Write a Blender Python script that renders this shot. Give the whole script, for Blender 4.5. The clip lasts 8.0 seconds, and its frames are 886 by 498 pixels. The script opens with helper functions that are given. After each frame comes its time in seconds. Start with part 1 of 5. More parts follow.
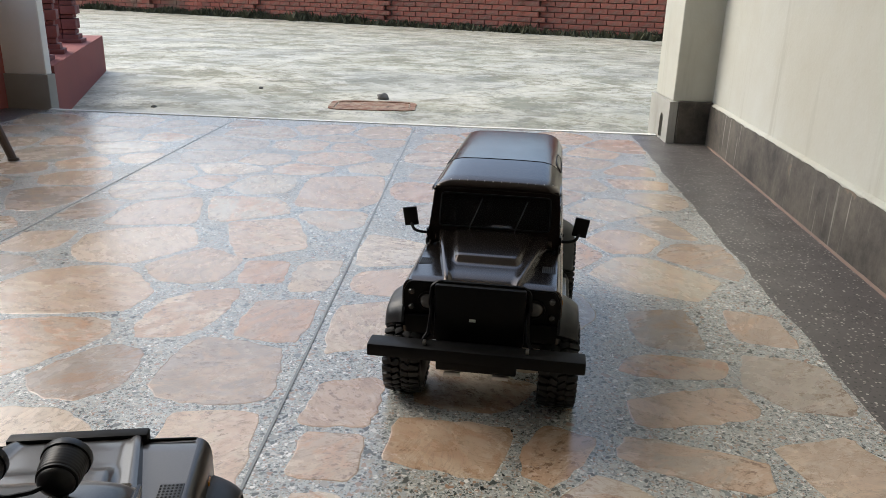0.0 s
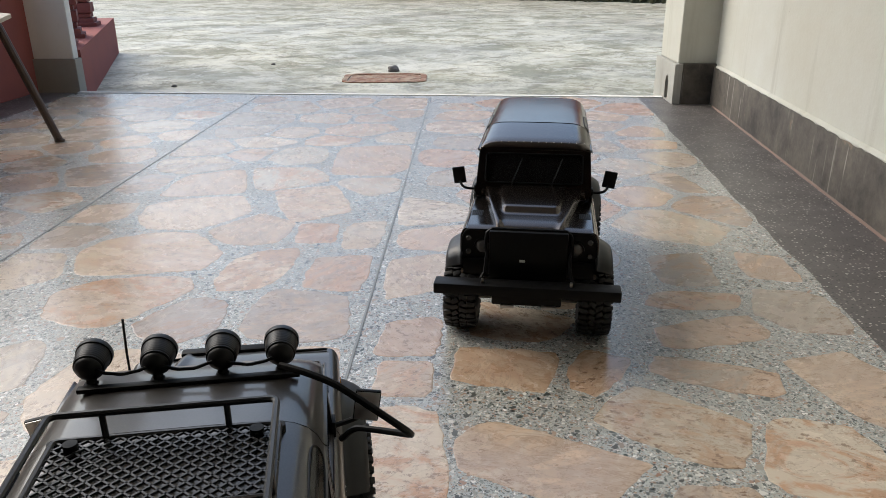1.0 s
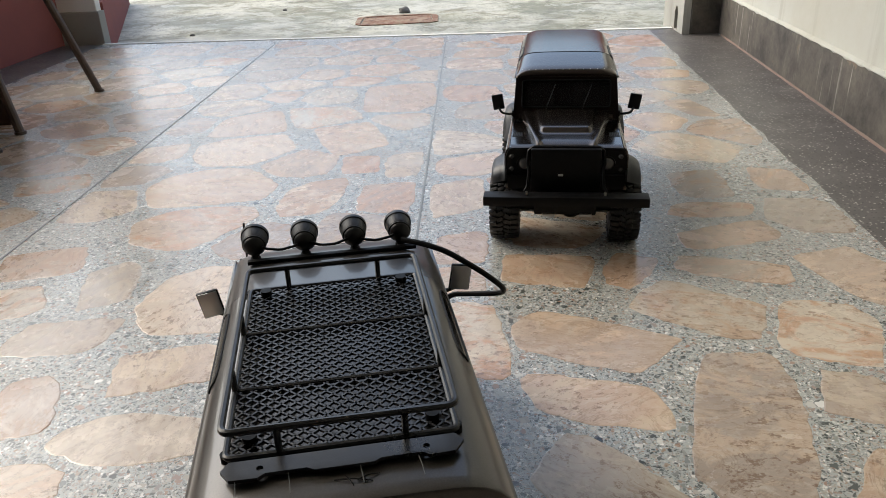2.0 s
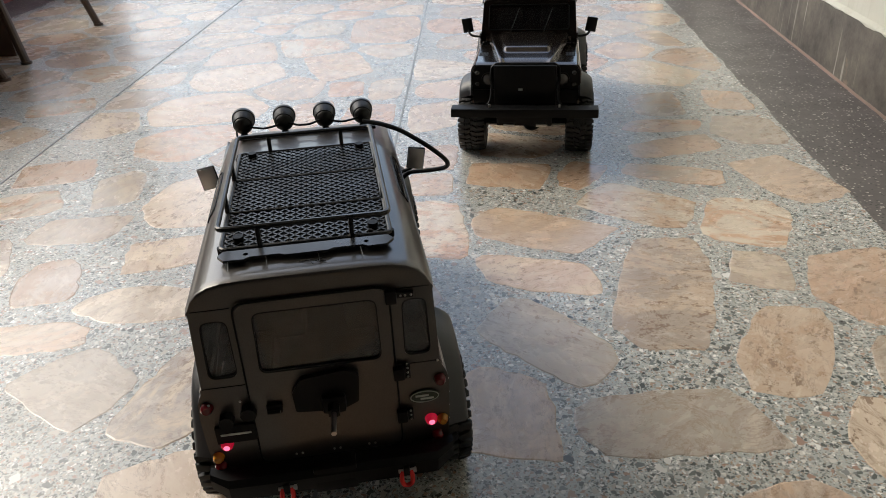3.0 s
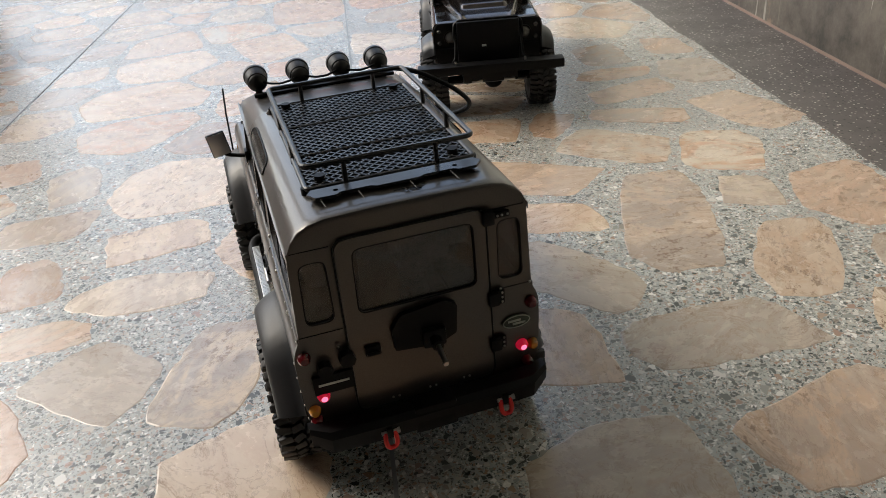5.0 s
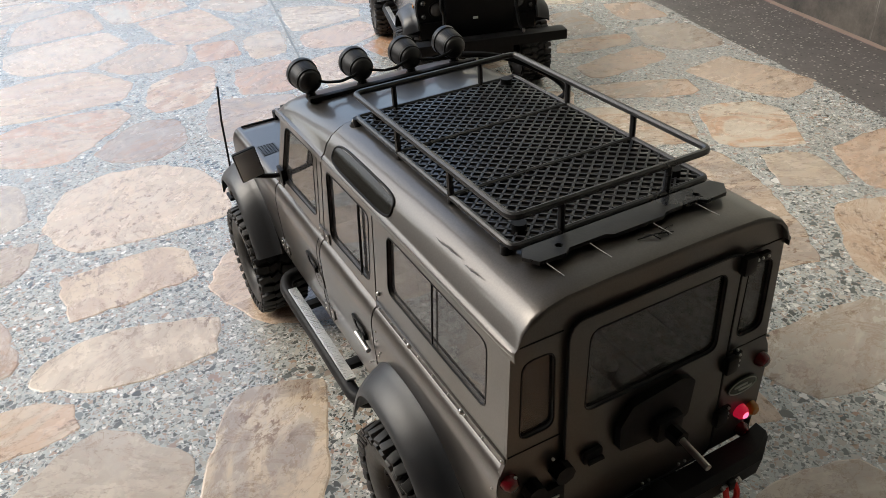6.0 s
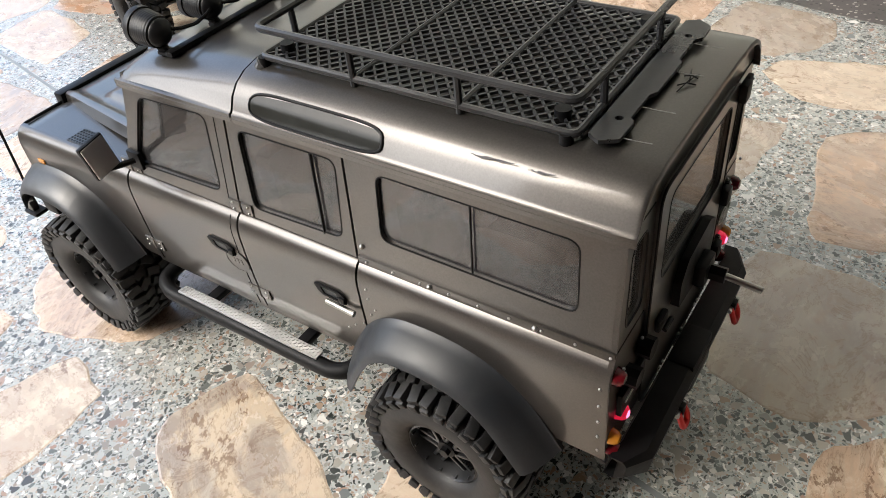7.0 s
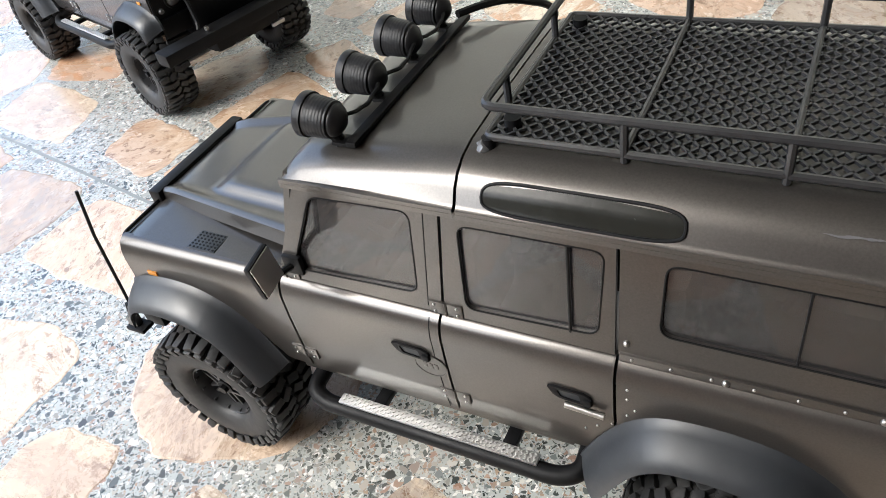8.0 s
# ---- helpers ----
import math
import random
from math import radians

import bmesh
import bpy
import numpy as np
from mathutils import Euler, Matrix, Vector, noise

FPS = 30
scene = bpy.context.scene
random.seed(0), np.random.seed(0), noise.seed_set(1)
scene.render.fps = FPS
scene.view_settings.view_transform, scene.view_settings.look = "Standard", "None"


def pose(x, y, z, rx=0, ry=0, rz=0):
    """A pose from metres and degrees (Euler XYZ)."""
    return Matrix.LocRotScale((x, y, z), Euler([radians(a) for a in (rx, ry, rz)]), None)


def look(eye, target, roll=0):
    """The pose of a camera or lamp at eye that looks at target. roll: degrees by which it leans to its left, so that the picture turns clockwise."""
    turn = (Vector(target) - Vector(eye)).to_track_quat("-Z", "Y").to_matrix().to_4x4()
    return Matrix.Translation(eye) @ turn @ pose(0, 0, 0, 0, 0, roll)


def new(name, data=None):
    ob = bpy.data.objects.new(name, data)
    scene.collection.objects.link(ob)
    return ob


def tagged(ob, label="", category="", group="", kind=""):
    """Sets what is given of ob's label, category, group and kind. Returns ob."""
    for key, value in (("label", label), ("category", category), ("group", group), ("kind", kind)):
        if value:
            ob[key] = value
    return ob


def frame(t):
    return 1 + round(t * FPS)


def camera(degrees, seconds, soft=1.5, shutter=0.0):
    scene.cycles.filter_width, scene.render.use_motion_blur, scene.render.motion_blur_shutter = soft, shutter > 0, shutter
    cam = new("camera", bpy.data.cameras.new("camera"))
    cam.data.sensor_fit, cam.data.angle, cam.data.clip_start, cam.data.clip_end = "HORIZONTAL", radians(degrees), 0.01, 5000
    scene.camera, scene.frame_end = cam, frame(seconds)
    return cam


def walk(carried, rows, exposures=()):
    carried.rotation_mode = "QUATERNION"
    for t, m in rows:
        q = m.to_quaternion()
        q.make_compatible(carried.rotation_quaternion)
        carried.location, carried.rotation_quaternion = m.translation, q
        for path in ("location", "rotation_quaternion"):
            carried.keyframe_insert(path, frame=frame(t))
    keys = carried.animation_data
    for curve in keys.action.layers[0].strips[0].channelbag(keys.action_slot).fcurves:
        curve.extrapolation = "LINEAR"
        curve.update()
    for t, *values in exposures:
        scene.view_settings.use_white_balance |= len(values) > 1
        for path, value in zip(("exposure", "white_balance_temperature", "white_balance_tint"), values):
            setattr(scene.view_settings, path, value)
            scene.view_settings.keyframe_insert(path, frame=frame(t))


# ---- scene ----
# ---------------------------------------------------------------- camera
cam = camera(60.9, 8.0, soft=0.6)
PATH = [
    (0.0, (0.239, 1.759, 0.524), (0.170, 3.650, -0.123), 1.7),
    (0.5, (0.205, 1.671, 0.543), (0.132, 3.551, -0.134), 0.7),
    (1.0, (0.172, 1.602, 0.548), (0.100, 3.467, -0.172), -0.3),
    (1.2, (0.155, 1.567, 0.549), (0.082, 3.424, -0.192), -0.7),
    (2.3, (0.103, 1.382, 0.564), (0.012, 3.168, -0.333), -2.8),
    (2.5, (0.116, 1.328, 0.562), (0.025, 3.099, -0.362), -2.8),
    (3, (0.161, 1.275, 0.559), (0.073, 3.020, -0.414), -2.6),
    (3.5, (0.156, 1.309, 0.551), (0.042, 3.050, -0.427), -4.2),
    (4, (0.152, 1.282, 0.520), (0.028, 3.051, -0.405), -7.8),
    (4.2, (0.140, 1.266, 0.509), (0.004, 3.044, -0.397), -8.8),
    (5.3, (-0.054, 1.265, 0.519), (0.269, 2.948, -0.513), -2.7),
    (5.5, (-0.102, 1.303, 0.512), (0.299, 2.970, -0.518), -2.2),
    (6, (-0.149, 1.476, 0.494), (0.301, 3.086, -0.603), -4.0),
    (6.5, (-0.216, 1.551, 0.471), (0.462, 2.965, -0.770), -6.1),
    (7, (-0.271, 1.596, 0.477), (0.729, 2.731, -0.831), -7.1),
    (7.5, (-0.287, 1.671, 0.502), (0.840, 2.726, -0.770), -9.1),
    (8, (-0.308, 1.769, 0.488), (0.767, 2.829, -0.824), -12.3),
]
walk(cam, [(t, look(eye, target, roll)) for t, eye, target, roll in PATH],
     exposures=[(0.0, 0.9, 6100, 5), (1.2, 0.93, 6100, 5), (2.5, 1.15, 6280, 4.5), (4.0, 1.25, 6300, 4.5), (5.5, 1.3, 6250, 5), (6.0, 1.36, 6200, 5), (6.5, 1.64, 6180, 5), (7.0, 2.05, 6000, 5), (7.5, 2.22, 5720, 4), (8.0, 2.15, 5720, 4)])

# ---------------------------------------------------------------- light
world = bpy.data.worlds.new("overcast_sky")
scene.world = world
world.use_nodes = True
wn = world.node_tree
sky = wn.nodes.new("ShaderNodeTexSky")
sky.sky_type, sky.sun_disc = "NISHITA", False
sky.sun_elevation, sky.sun_rotation = radians(45), radians(-65)
sky.air_density, sky.dust_density, sky.ozone_density = 1.0, 4.5, 1.1
wn.links.new(sky.outputs[0], wn.nodes["Background"].inputs[0])
wn.nodes["Background"].inputs[1].default_value = 0.16
sun = new("sun", bpy.data.lights.new("sun", "SUN"))
sun.data.energy, sun.data.angle, sun.data.color = 0.2, radians(75), (1.0, 0.985, 0.96)
sun.matrix_world = look((-17, 8, 19), (0, 0, 0))


# ---------------------------------------------------------------- material helpers
class Mat:
    """A node material with short calls to add nodes."""

    def __init__(self, name, rough=0.5, metal=0.0, base=(0.5, 0.5, 0.5)):
        self.m = bpy.data.materials.new(name)
        self.m.use_nodes = True
        self.t = self.m.node_tree
        self.b = self.t.nodes["Principled BSDF"]
        self.b.inputs["Roughness"].default_value = rough
        self.b.inputs["Metallic"].default_value = metal
        self.b.inputs["Base Color"].default_value = (*base, 1)
        self.co = self.t.nodes.new("ShaderNodeTexCoord").outputs["Object"]

    def put(self, value, socket):
        if hasattr(value, "links"):
            self.t.links.new(value, socket)
        else:
            socket.default_value = (*value, 1) if isinstance(value, tuple) and len(value) == 3 and socket.type == "RGBA" else value

    def noise(self, scale, detail=6.0, rough=0.6, co=None, warp=0.0):
        n = self.t.nodes.new("ShaderNodeTexNoise")
        self.put(scale, n.inputs["Scale"])
        n.inputs["Detail"].default_value, n.inputs["Roughness"].default_value = detail, rough
        n.inputs["Distortion"].default_value = warp
        self.t.links.new(co or self.co, n.inputs["Vector"])
        return n.outputs["Fac"]

    def cells(self, scale, feature="F1", co=None, rand=1.0):
        n = self.t.nodes.new("ShaderNodeTexVoronoi")
        n.feature = feature
        n.inputs["Scale"].default_value = scale
        n.inputs["Randomness"].default_value = rand
        self.t.links.new(co or self.co, n.inputs["Vector"])
        return n

    def ramp(self, fac, *stops):
        n = self.t.nodes.new("ShaderNodeValToRGB")
        e = n.color_ramp.elements
        while len(e) < len(stops):
            e.new(0.5)
        for one, (at, col) in zip(e, stops):
            one.position = at
            one.color = (col, col, col, 1) if isinstance(col, (int, float)) else (*col, 1)
        self.t.links.new(fac, n.inputs[0])
        return n.outputs[0]

    def mix(self, fac, a, b, how="MIX"):
        n = self.t.nodes.new("ShaderNodeMix")
        n.data_type, n.blend_type = "RGBA", how
        self.put(fac, n.inputs[0])
        self.put(a, n.inputs[6])
        self.put(b, n.inputs[7])
        return n.outputs[2]

    def math(self, how, a, b=0.0):
        n = self.t.nodes.new("ShaderNodeMath")
        n.operation = how
        self.put(a, n.inputs[0])
        self.put(b, n.inputs[1])
        return n.outputs[0]

    def random(self):
        return self.t.nodes.new("ShaderNodeObjectInfo").outputs["Random"]

    def island(self):
        return self.t.nodes.new("ShaderNodeNewGeometry").outputs["Random Per Island"]

    def color(self, c):
        self.put(c, self.b.inputs["Base Color"])
        return self

    def rough(self, r):
        self.put(r, self.b.inputs["Roughness"])
        return self

    def bump(self, height, strength=0.3, distance=0.002):
        n = self.t.nodes.new("ShaderNodeBump")
        n.inputs["Strength"].default_value, n.inputs["Distance"].default_value = strength, distance
        self.put(height, n.inputs["Height"])
        self.t.links.new(n.outputs[0], self.b.inputs["Normal"])
        return self


def terrazzo():
    m = Mat("terrazzo_cement")
    wide = m.noise(1.3, 4)
    base = m.mix(m.noise(70, 5), (0.31, 0.325, 0.31), (0.46, 0.47, 0.44))
    base = m.mix(m.ramp(wide, (0.35, 0.0), (0.7, 1.0)), base, (0.38, 0.41, 0.415))
    warp = m.t.nodes.new("ShaderNodeVectorMath")
    warp.operation = "MULTIPLY_ADD"
    jig = m.t.nodes.new("ShaderNodeTexNoise")
    jig.inputs["Scale"].default_value = 160
    m.t.links.new(m.co, jig.inputs["Vector"])
    m.t.links.new(jig.outputs["Color"], warp.inputs[0])
    warp.inputs[1].default_value = (0.006, 0.006, 0.0)
    m.t.links.new(m.co, warp.inputs[2])
    co = warp.outputs[0]
    # angular chips of three sizes
    for scale, share, gap in ((480, 0.66, 0.035), (280, 0.60, 0.045), (165, 0.37, 0.06), (100, 0.10, 0.09)):
        v = m.cells(scale, "F1", co)
        e = m.cells(scale, "DISTANCE_TO_EDGE", co)
        sep = m.t.nodes.new("ShaderNodeSeparateColor")
        m.t.links.new(v.outputs["Color"], sep.inputs[0])
        small = m.math("MULTIPLY", sep.outputs[2], 0.16)
        some = m.math("MULTIPLY", m.math("GREATER_THAN", e.outputs["Distance"], m.math("ADD", small, gap)), m.math("LESS_THAN", sep.outputs[0], share))
        tone = m.ramp(sep.outputs[1], (0.0, (0.03, 0.034, 0.032)), (0.26, (0.06, 0.07, 0.066)), (0.35, (0.17, 0.19, 0.19)), (0.40, (0.33, 0.24, 0.17)), (0.50, (0.30, 0.18, 0.13)),
                      (0.58, (0.21, 0.23, 0.215)), (0.72, (0.38, 0.34, 0.29)), (0.86, (0.55, 0.54, 0.50)), (1.0, (0.80, 0.79, 0.76)))
        base = m.mix(some, base, tone)
    m.color(m.mix(m.math("MULTIPLY", m.ramp(m.noise(3.2, 8, 0.7), (0.5, 0.0), (0.75, 1.0)), 0.35), base, (0.30, 0.285, 0.25)))
    m.b.inputs["Specular IOR Level"].default_value = 0.9
    m.rough(m.ramp(m.noise(5, 7, 0.7), (0.3, 0.19), (0.7, 0.40)))
    return m.bump(m.noise(90, 6, 0.7), 0.10, 0.0012).m


def crazy_stone(many=False):
    m = Mat("paving_marble")
    r = m.island() if many else m.random()
    pick = lambda k: m.math("FRACT", m.math("MULTIPLY", r, k))
    hue = m.ramp(pick(1.0), (0.0, (0.44, 0.405, 0.345)), (0.12, (0.50, 0.38, 0.28)), (0.24, (0.37, 0.335, 0.30)), (0.36, (0.48, 0.35, 0.262)), (0.47, (0.48, 0.445, 0.375)),
                 (0.56, (0.31, 0.275, 0.25)), (0.66, (0.51, 0.38, 0.285)), (0.76, (0.56, 0.52, 0.445)), (0.88, (0.37, 0.355, 0.305)), (1.0, (0.42, 0.285, 0.185)))
    other = m.ramp(pick(7.3), (0.0, (0.32, 0.19, 0.105)), (0.25, (0.68, 0.63, 0.54)), (0.5, (0.42, 0.21, 0.09)), (0.75, (0.36, 0.34, 0.30)), (1.0, (0.62, 0.54, 0.42)))
    turn = m.t.nodes.new("ShaderNodeVectorRotate")
    turn.rotation_type = "Z_AXIS"
    m.t.links.new(m.co, turn.inputs["Vector"])
    m.t.links.new(m.math("MULTIPLY", r, 50.0), turn.inputs["Angle"])
    shift = m.t.nodes.new("ShaderNodeVectorMath")
    shift.operation = "MULTIPLY_ADD"
    m.t.links.new(turn.outputs[0], shift.inputs[0])
    shift.inputs[1].default_value = (1.0, 1.5, 1.0)
    cmb = m.t.nodes.new("ShaderNodeCombineXYZ")
    m.t.links.new(m.math("MULTIPLY", r, 40.0), cmb.inputs[2])
    m.t.links.new(cmb.outputs[0], shift.inputs[2])
    co = shift.outputs[0]
    cloud = m.ramp(m.noise(9, 10, 0.68, co, 1.6), (0.47, 0.0), (0.56, 1.0))
    col = m.mix(m.math("MULTIPLY", cloud, 0.75), hue, other)
    pale = m.ramp(m.noise(19, 9, 0.7, co, 1.6), (0.52, 0.0), (0.62, 0.7))
    col = m.mix(pale, col, m.mix(0.38, hue, (0.72, 0.68, 0.60)))
    fine = m.ramp(m.noise(60, 8, 0.72, co, 0.8), (0.52, 0.0), (0.72, 0.30))
    col = m.mix(fine, col, (0.34, 0.20, 0.12))
    vein = m.ramp(m.noise(8, 10, 0.7, co, 2.8), (0.48, 0.0), (0.5, 1.0), (0.52, 0.0))
    col = m.mix(m.math("MULTIPLY", vein, 0.5), col, (0.17, 0.105, 0.065))
    crack = m.ramp(m.noise(13, 10, 0.75, co, 2.0), (0.492, 0.0), (0.5, 1.0), (0.508, 0.0))
    col = m.mix(m.math("MULTIPLY", crack, 0.28), col, (0.70, 0.65, 0.57))
    pit = m.ramp(m.noise(62, 5, 0.75, co), (0.555, 0.0), (0.59, 1.0))
    col = m.mix(m.math("MULTIPLY", m.math("MULTIPLY", pit, m.ramp(m.noise(6, 4, 0.6, co), (0.45, 0.0), (0.56, 1.0))), 0.75), col, (0.15, 0.09, 0.055))
    col = m.mix(1.0, col, (1.02, 0.955, 0.885), "MULTIPLY")
    m.color(col)
    m.b.inputs["Specular IOR Level"].default_value = 0.9
    m.rough(m.ramp(m.noise(9, 6, 0.7, co), (0.3, 0.16), (0.7, 0.36)))
    return m.bump(m.noise(26, 7, 0.7, co), 0.14, 0.0015).m


def dark_terrazzo():
    m = Mat("dark_terrazzo")
    base = m.mix(m.noise(20, 8, 0.75), (0.062, 0.056, 0.054), (0.14, 0.127, 0.12))
    v = m.cells(165)
    sep = m.t.nodes.new("ShaderNodeSeparateColor")
    m.t.links.new(v.outputs["Color"], sep.inputs[0])
    some = m.math("MULTIPLY", m.math("LESS_THAN", v.outputs["Distance"], 0.34), m.math("LESS_THAN", sep.outputs[0], 0.6))
    base = m.mix(some, base, m.ramp(sep.outputs[1], (0.0, (0.62, 0.59, 0.54)), (0.4, (0.30, 0.27, 0.24)), (0.6, (0.05, 0.046, 0.042)), (1.0, (0.03, 0.028, 0.026))))
    m.color(base)
    m.rough(m.ramp(m.noise(7, 6), (0.3, 0.3), (0.7, 0.5)))
    return m.bump(m.noise(120, 5), 0.1, 0.001).m


def stained_wall(name, tone, dirt):
    """Old whitewash with broad yellowed stains, thin runs and small chips."""
    m = Mat(name, 0.88)
    col = m.mix(m.ramp(m.noise(0.9, 8, 0.68), (0.36, 0.0), (0.66, 1.0)), tone, dirt)
    down = m.t.nodes.new("ShaderNodeMapping")
    down.inputs["Scale"].default_value = (11, 11, 0.9)
    m.t.links.new(m.co, down.inputs[0])
    col = m.mix(m.ramp(m.noise(1.0, 6, 0.7, down.outputs[0]), (0.56, 0.0), (0.72, 0.55)), col, tuple(c * 0.78 for c in dirt))
    chip = m.ramp(m.noise(21, 7, 0.8), (0.67, 0.0), (0.70, 1.0))
    m.color(m.mix(m.math("MULTIPLY", chip, 0.7), col, (0.24, 0.21, 0.17)))
    return m.bump(m.mix(0.5, m.noise(9, 6), m.noise(90, 4)), 0.3, 0.004).m


def plaster(name, tone, dirt):
    m = Mat(name, 0.85)
    col = m.mix(m.ramp(m.noise(1.6, 7, 0.65), (0.35, 0.0), (0.7, 1.0)), tone, dirt)
    col = m.mix(m.ramp(m.noise(26, 6, 0.7), (0.6, 0.0), (0.8, 0.5)), col, dirt)
    m.color(col)
    return m.bump(m.mix(0.5, m.noise(18, 6), m.noise(140, 4)), 0.25, 0.003).m


def stained_skirting():
    m = Mat("stained_cement_skirting", 0.7)
    stretch = m.t.nodes.new("ShaderNodeMapping")
    stretch.inputs["Scale"].default_value = (55, 55, 2.2)
    m.t.links.new(m.co, stretch.inputs[0])
    drips = m.ramp(m.noise(1.0, 4, 0.6, stretch.outputs[0]), (0.60, 0.0), (0.645, 1.0))
    col = m.mix(m.ramp(m.noise(6, 8, 0.75), (0.35, 0.0), (0.65, 1.0)), (0.035, 0.030, 0.025), (0.13, 0.112, 0.090))
    col = m.mix(m.math("MULTIPLY", drips, m.ramp(m.noise(3, 3), (0.46, 0.0), (0.60, 0.55))), col, (0.42, 0.40, 0.35))
    col = m.mix(m.ramp(m.noise(7, 5), (0.62, 0.0), (0.72, 0.7)), col, (0.33, 0.22, 0.15))
    m.color(col)
    return m.bump(m.noise(30, 7), 0.35, 0.004).m


def yard_concrete():
    m = Mat("old_yard_concrete", 0.8)
    stretch = m.t.nodes.new("ShaderNodeMapping")
    stretch.inputs["Scale"].default_value = (0.8, 0.8, 1.0)
    m.t.links.new(m.co, stretch.inputs[0])
    co = stretch.outputs[0]
    col = m.mix(m.noise(30, 7, 0.7, co), (0.34, 0.33, 0.245), (0.49, 0.47, 0.375))
    col = m.mix(m.ramp(m.noise(1.5, 10, 0.70, co), (0.46, 0.0), (0.58, 0.8)), col, (0.58, 0.555, 0.44))
    col = m.mix(m.ramp(m.noise(2.4, 10, 0.72, co), (0.48, 0.0), (0.58, 0.85)), col, (0.20, 0.20, 0.135))
    col = m.mix(m.ramp(m.noise(8.0, 10, 0.72, co), (0.50, 0.0), (0.60, 0.85)), col, (0.21, 0.195, 0.13))
    crack = m.ramp(m.noise(1.1, 10, 0.70, co, 0.4), (0.488, 0.0), (0.497, 1.0), (0.506, 0.0))
    col = m.mix(m.math("MULTIPLY", crack, 0.75), col, (0.10, 0.095, 0.075))
    flake = m.ramp(m.noise(4.2, 12, 0.74, co, 0.9), (0.53, 0.0), (0.56, 1.0))
    col = m.mix(m.math("MULTIPLY", flake, 0.55), col, (0.60, 0.58, 0.50))
    seam = m.ramp(m.noise(3.1, 12, 0.72, co, 0.7), (0.491, 0.0), (0.498, 1.0), (0.505, 0.0))
    col = m.mix(m.math("MULTIPLY", seam, 0.7), col, (0.085, 0.08, 0.06))
    pock = m.ramp(m.noise(34, 6, 0.8, co), (0.58, 0.0), (0.63, 1.0))
    col = m.mix(m.math("MULTIPLY", pock, 0.6), col, (0.12, 0.115, 0.085))
    m.color(col)
    m.rough(m.ramp(m.noise(1.0, 6, 0.6, co), (0.4, 0.45), (0.6, 0.85)))
    return m.bump(m.noise(24, 9, 0.75, co), 0.5, 0.012).m


def brick_mat(many=True):
    m = Mat("old_red_brick", 0.9)
    r = m.island() if many else m.random()
    col = m.ramp(r, (0.0, (0.22, 0.060, 0.040)), (0.35, (0.30, 0.080, 0.052)), (0.7, (0.36, 0.105, 0.068)), (1.0, (0.20, 0.064, 0.048)))
    col = m.mix(m.ramp(m.noise(1.4, 8, 0.7), (0.46, 0.0), (0.60, 0.75)), col, (0.14, 0.10, 0.065))
    col = m.mix(m.ramp(m.noise(9, 6, 0.7), (0.55, 0.0), (0.75, 0.7)), col, (0.34, 0.25, 0.20))
    m.color(col)
    return m.bump(m.noise(30, 6), 0.5, 0.006).m


def metallic_paint(name, tone, flake, rough0, rough1, metal, coat):
    m = Mat(name, 0.35, metal)
    m.color(m.mix(m.noise(900, 2), tone, flake))
    m.rough(m.ramp(m.noise(14, 3, 0.5), (0.3, rough0), (0.75, rough1)))
    m.b.inputs["Coat Weight"].default_value = coat
    m.b.inputs["Coat Roughness"].default_value = 0.10
    return m.bump(m.noise(1400, 2), 0.05, 0.0003).m


def plastic(name, tone, worn, rough=0.5, gloss=0.5):
    m = Mat(name, rough)
    m.b.inputs["Specular IOR Level"].default_value = gloss
    m.color(m.mix(m.ramp(m.noise(40, 8, 0.75), (0.5, 0.0), (0.8, 1.0)), tone, worn))
    m.rough(m.ramp(m.noise(18, 6, 0.7), (0.3, rough - 0.1), (0.7, min(1.0, rough + 0.15))))
    return m.bump(m.noise(500, 3), 0.12, 0.0004).m


def rubber():
    m = Mat("tyre_rubber", 0.58)
    m.color(m.mix(m.ramp(m.noise(35, 8, 0.75), (0.48, 0.0), (0.75, 1.0)), (0.009, 0.009, 0.0095), (0.034, 0.032, 0.030)))
    return m.bump(m.noise(160, 6), 0.3, 0.0008).m


def rusty():
    m = Mat("rusty_iron", 0.9)
    col = m.mix(m.ramp(m.noise(11, 8, 0.75), (0.42, 0.0), (0.6, 1.0)), (0.20, 0.085, 0.045), (0.34, 0.26, 0.18))
    m.color(m.mix(m.ramp(m.noise(17, 8, 0.75), (0.54, 0.0), (0.62, 1.0)), col, (0.09, 0.055, 0.04)))
    return m.bump(m.noise(40, 6), 0.5, 0.004).m


def simple(name, tone, rough=0.4, metal=0.0, vary=0.25):
    m = Mat(name, rough, metal)
    m.color(m.mix(m.noise(50, 6, 0.7), tuple(c * (1 - vary) for c in tone), tuple(min(1, c * (1 + vary)) for c in tone)))
    return m.m


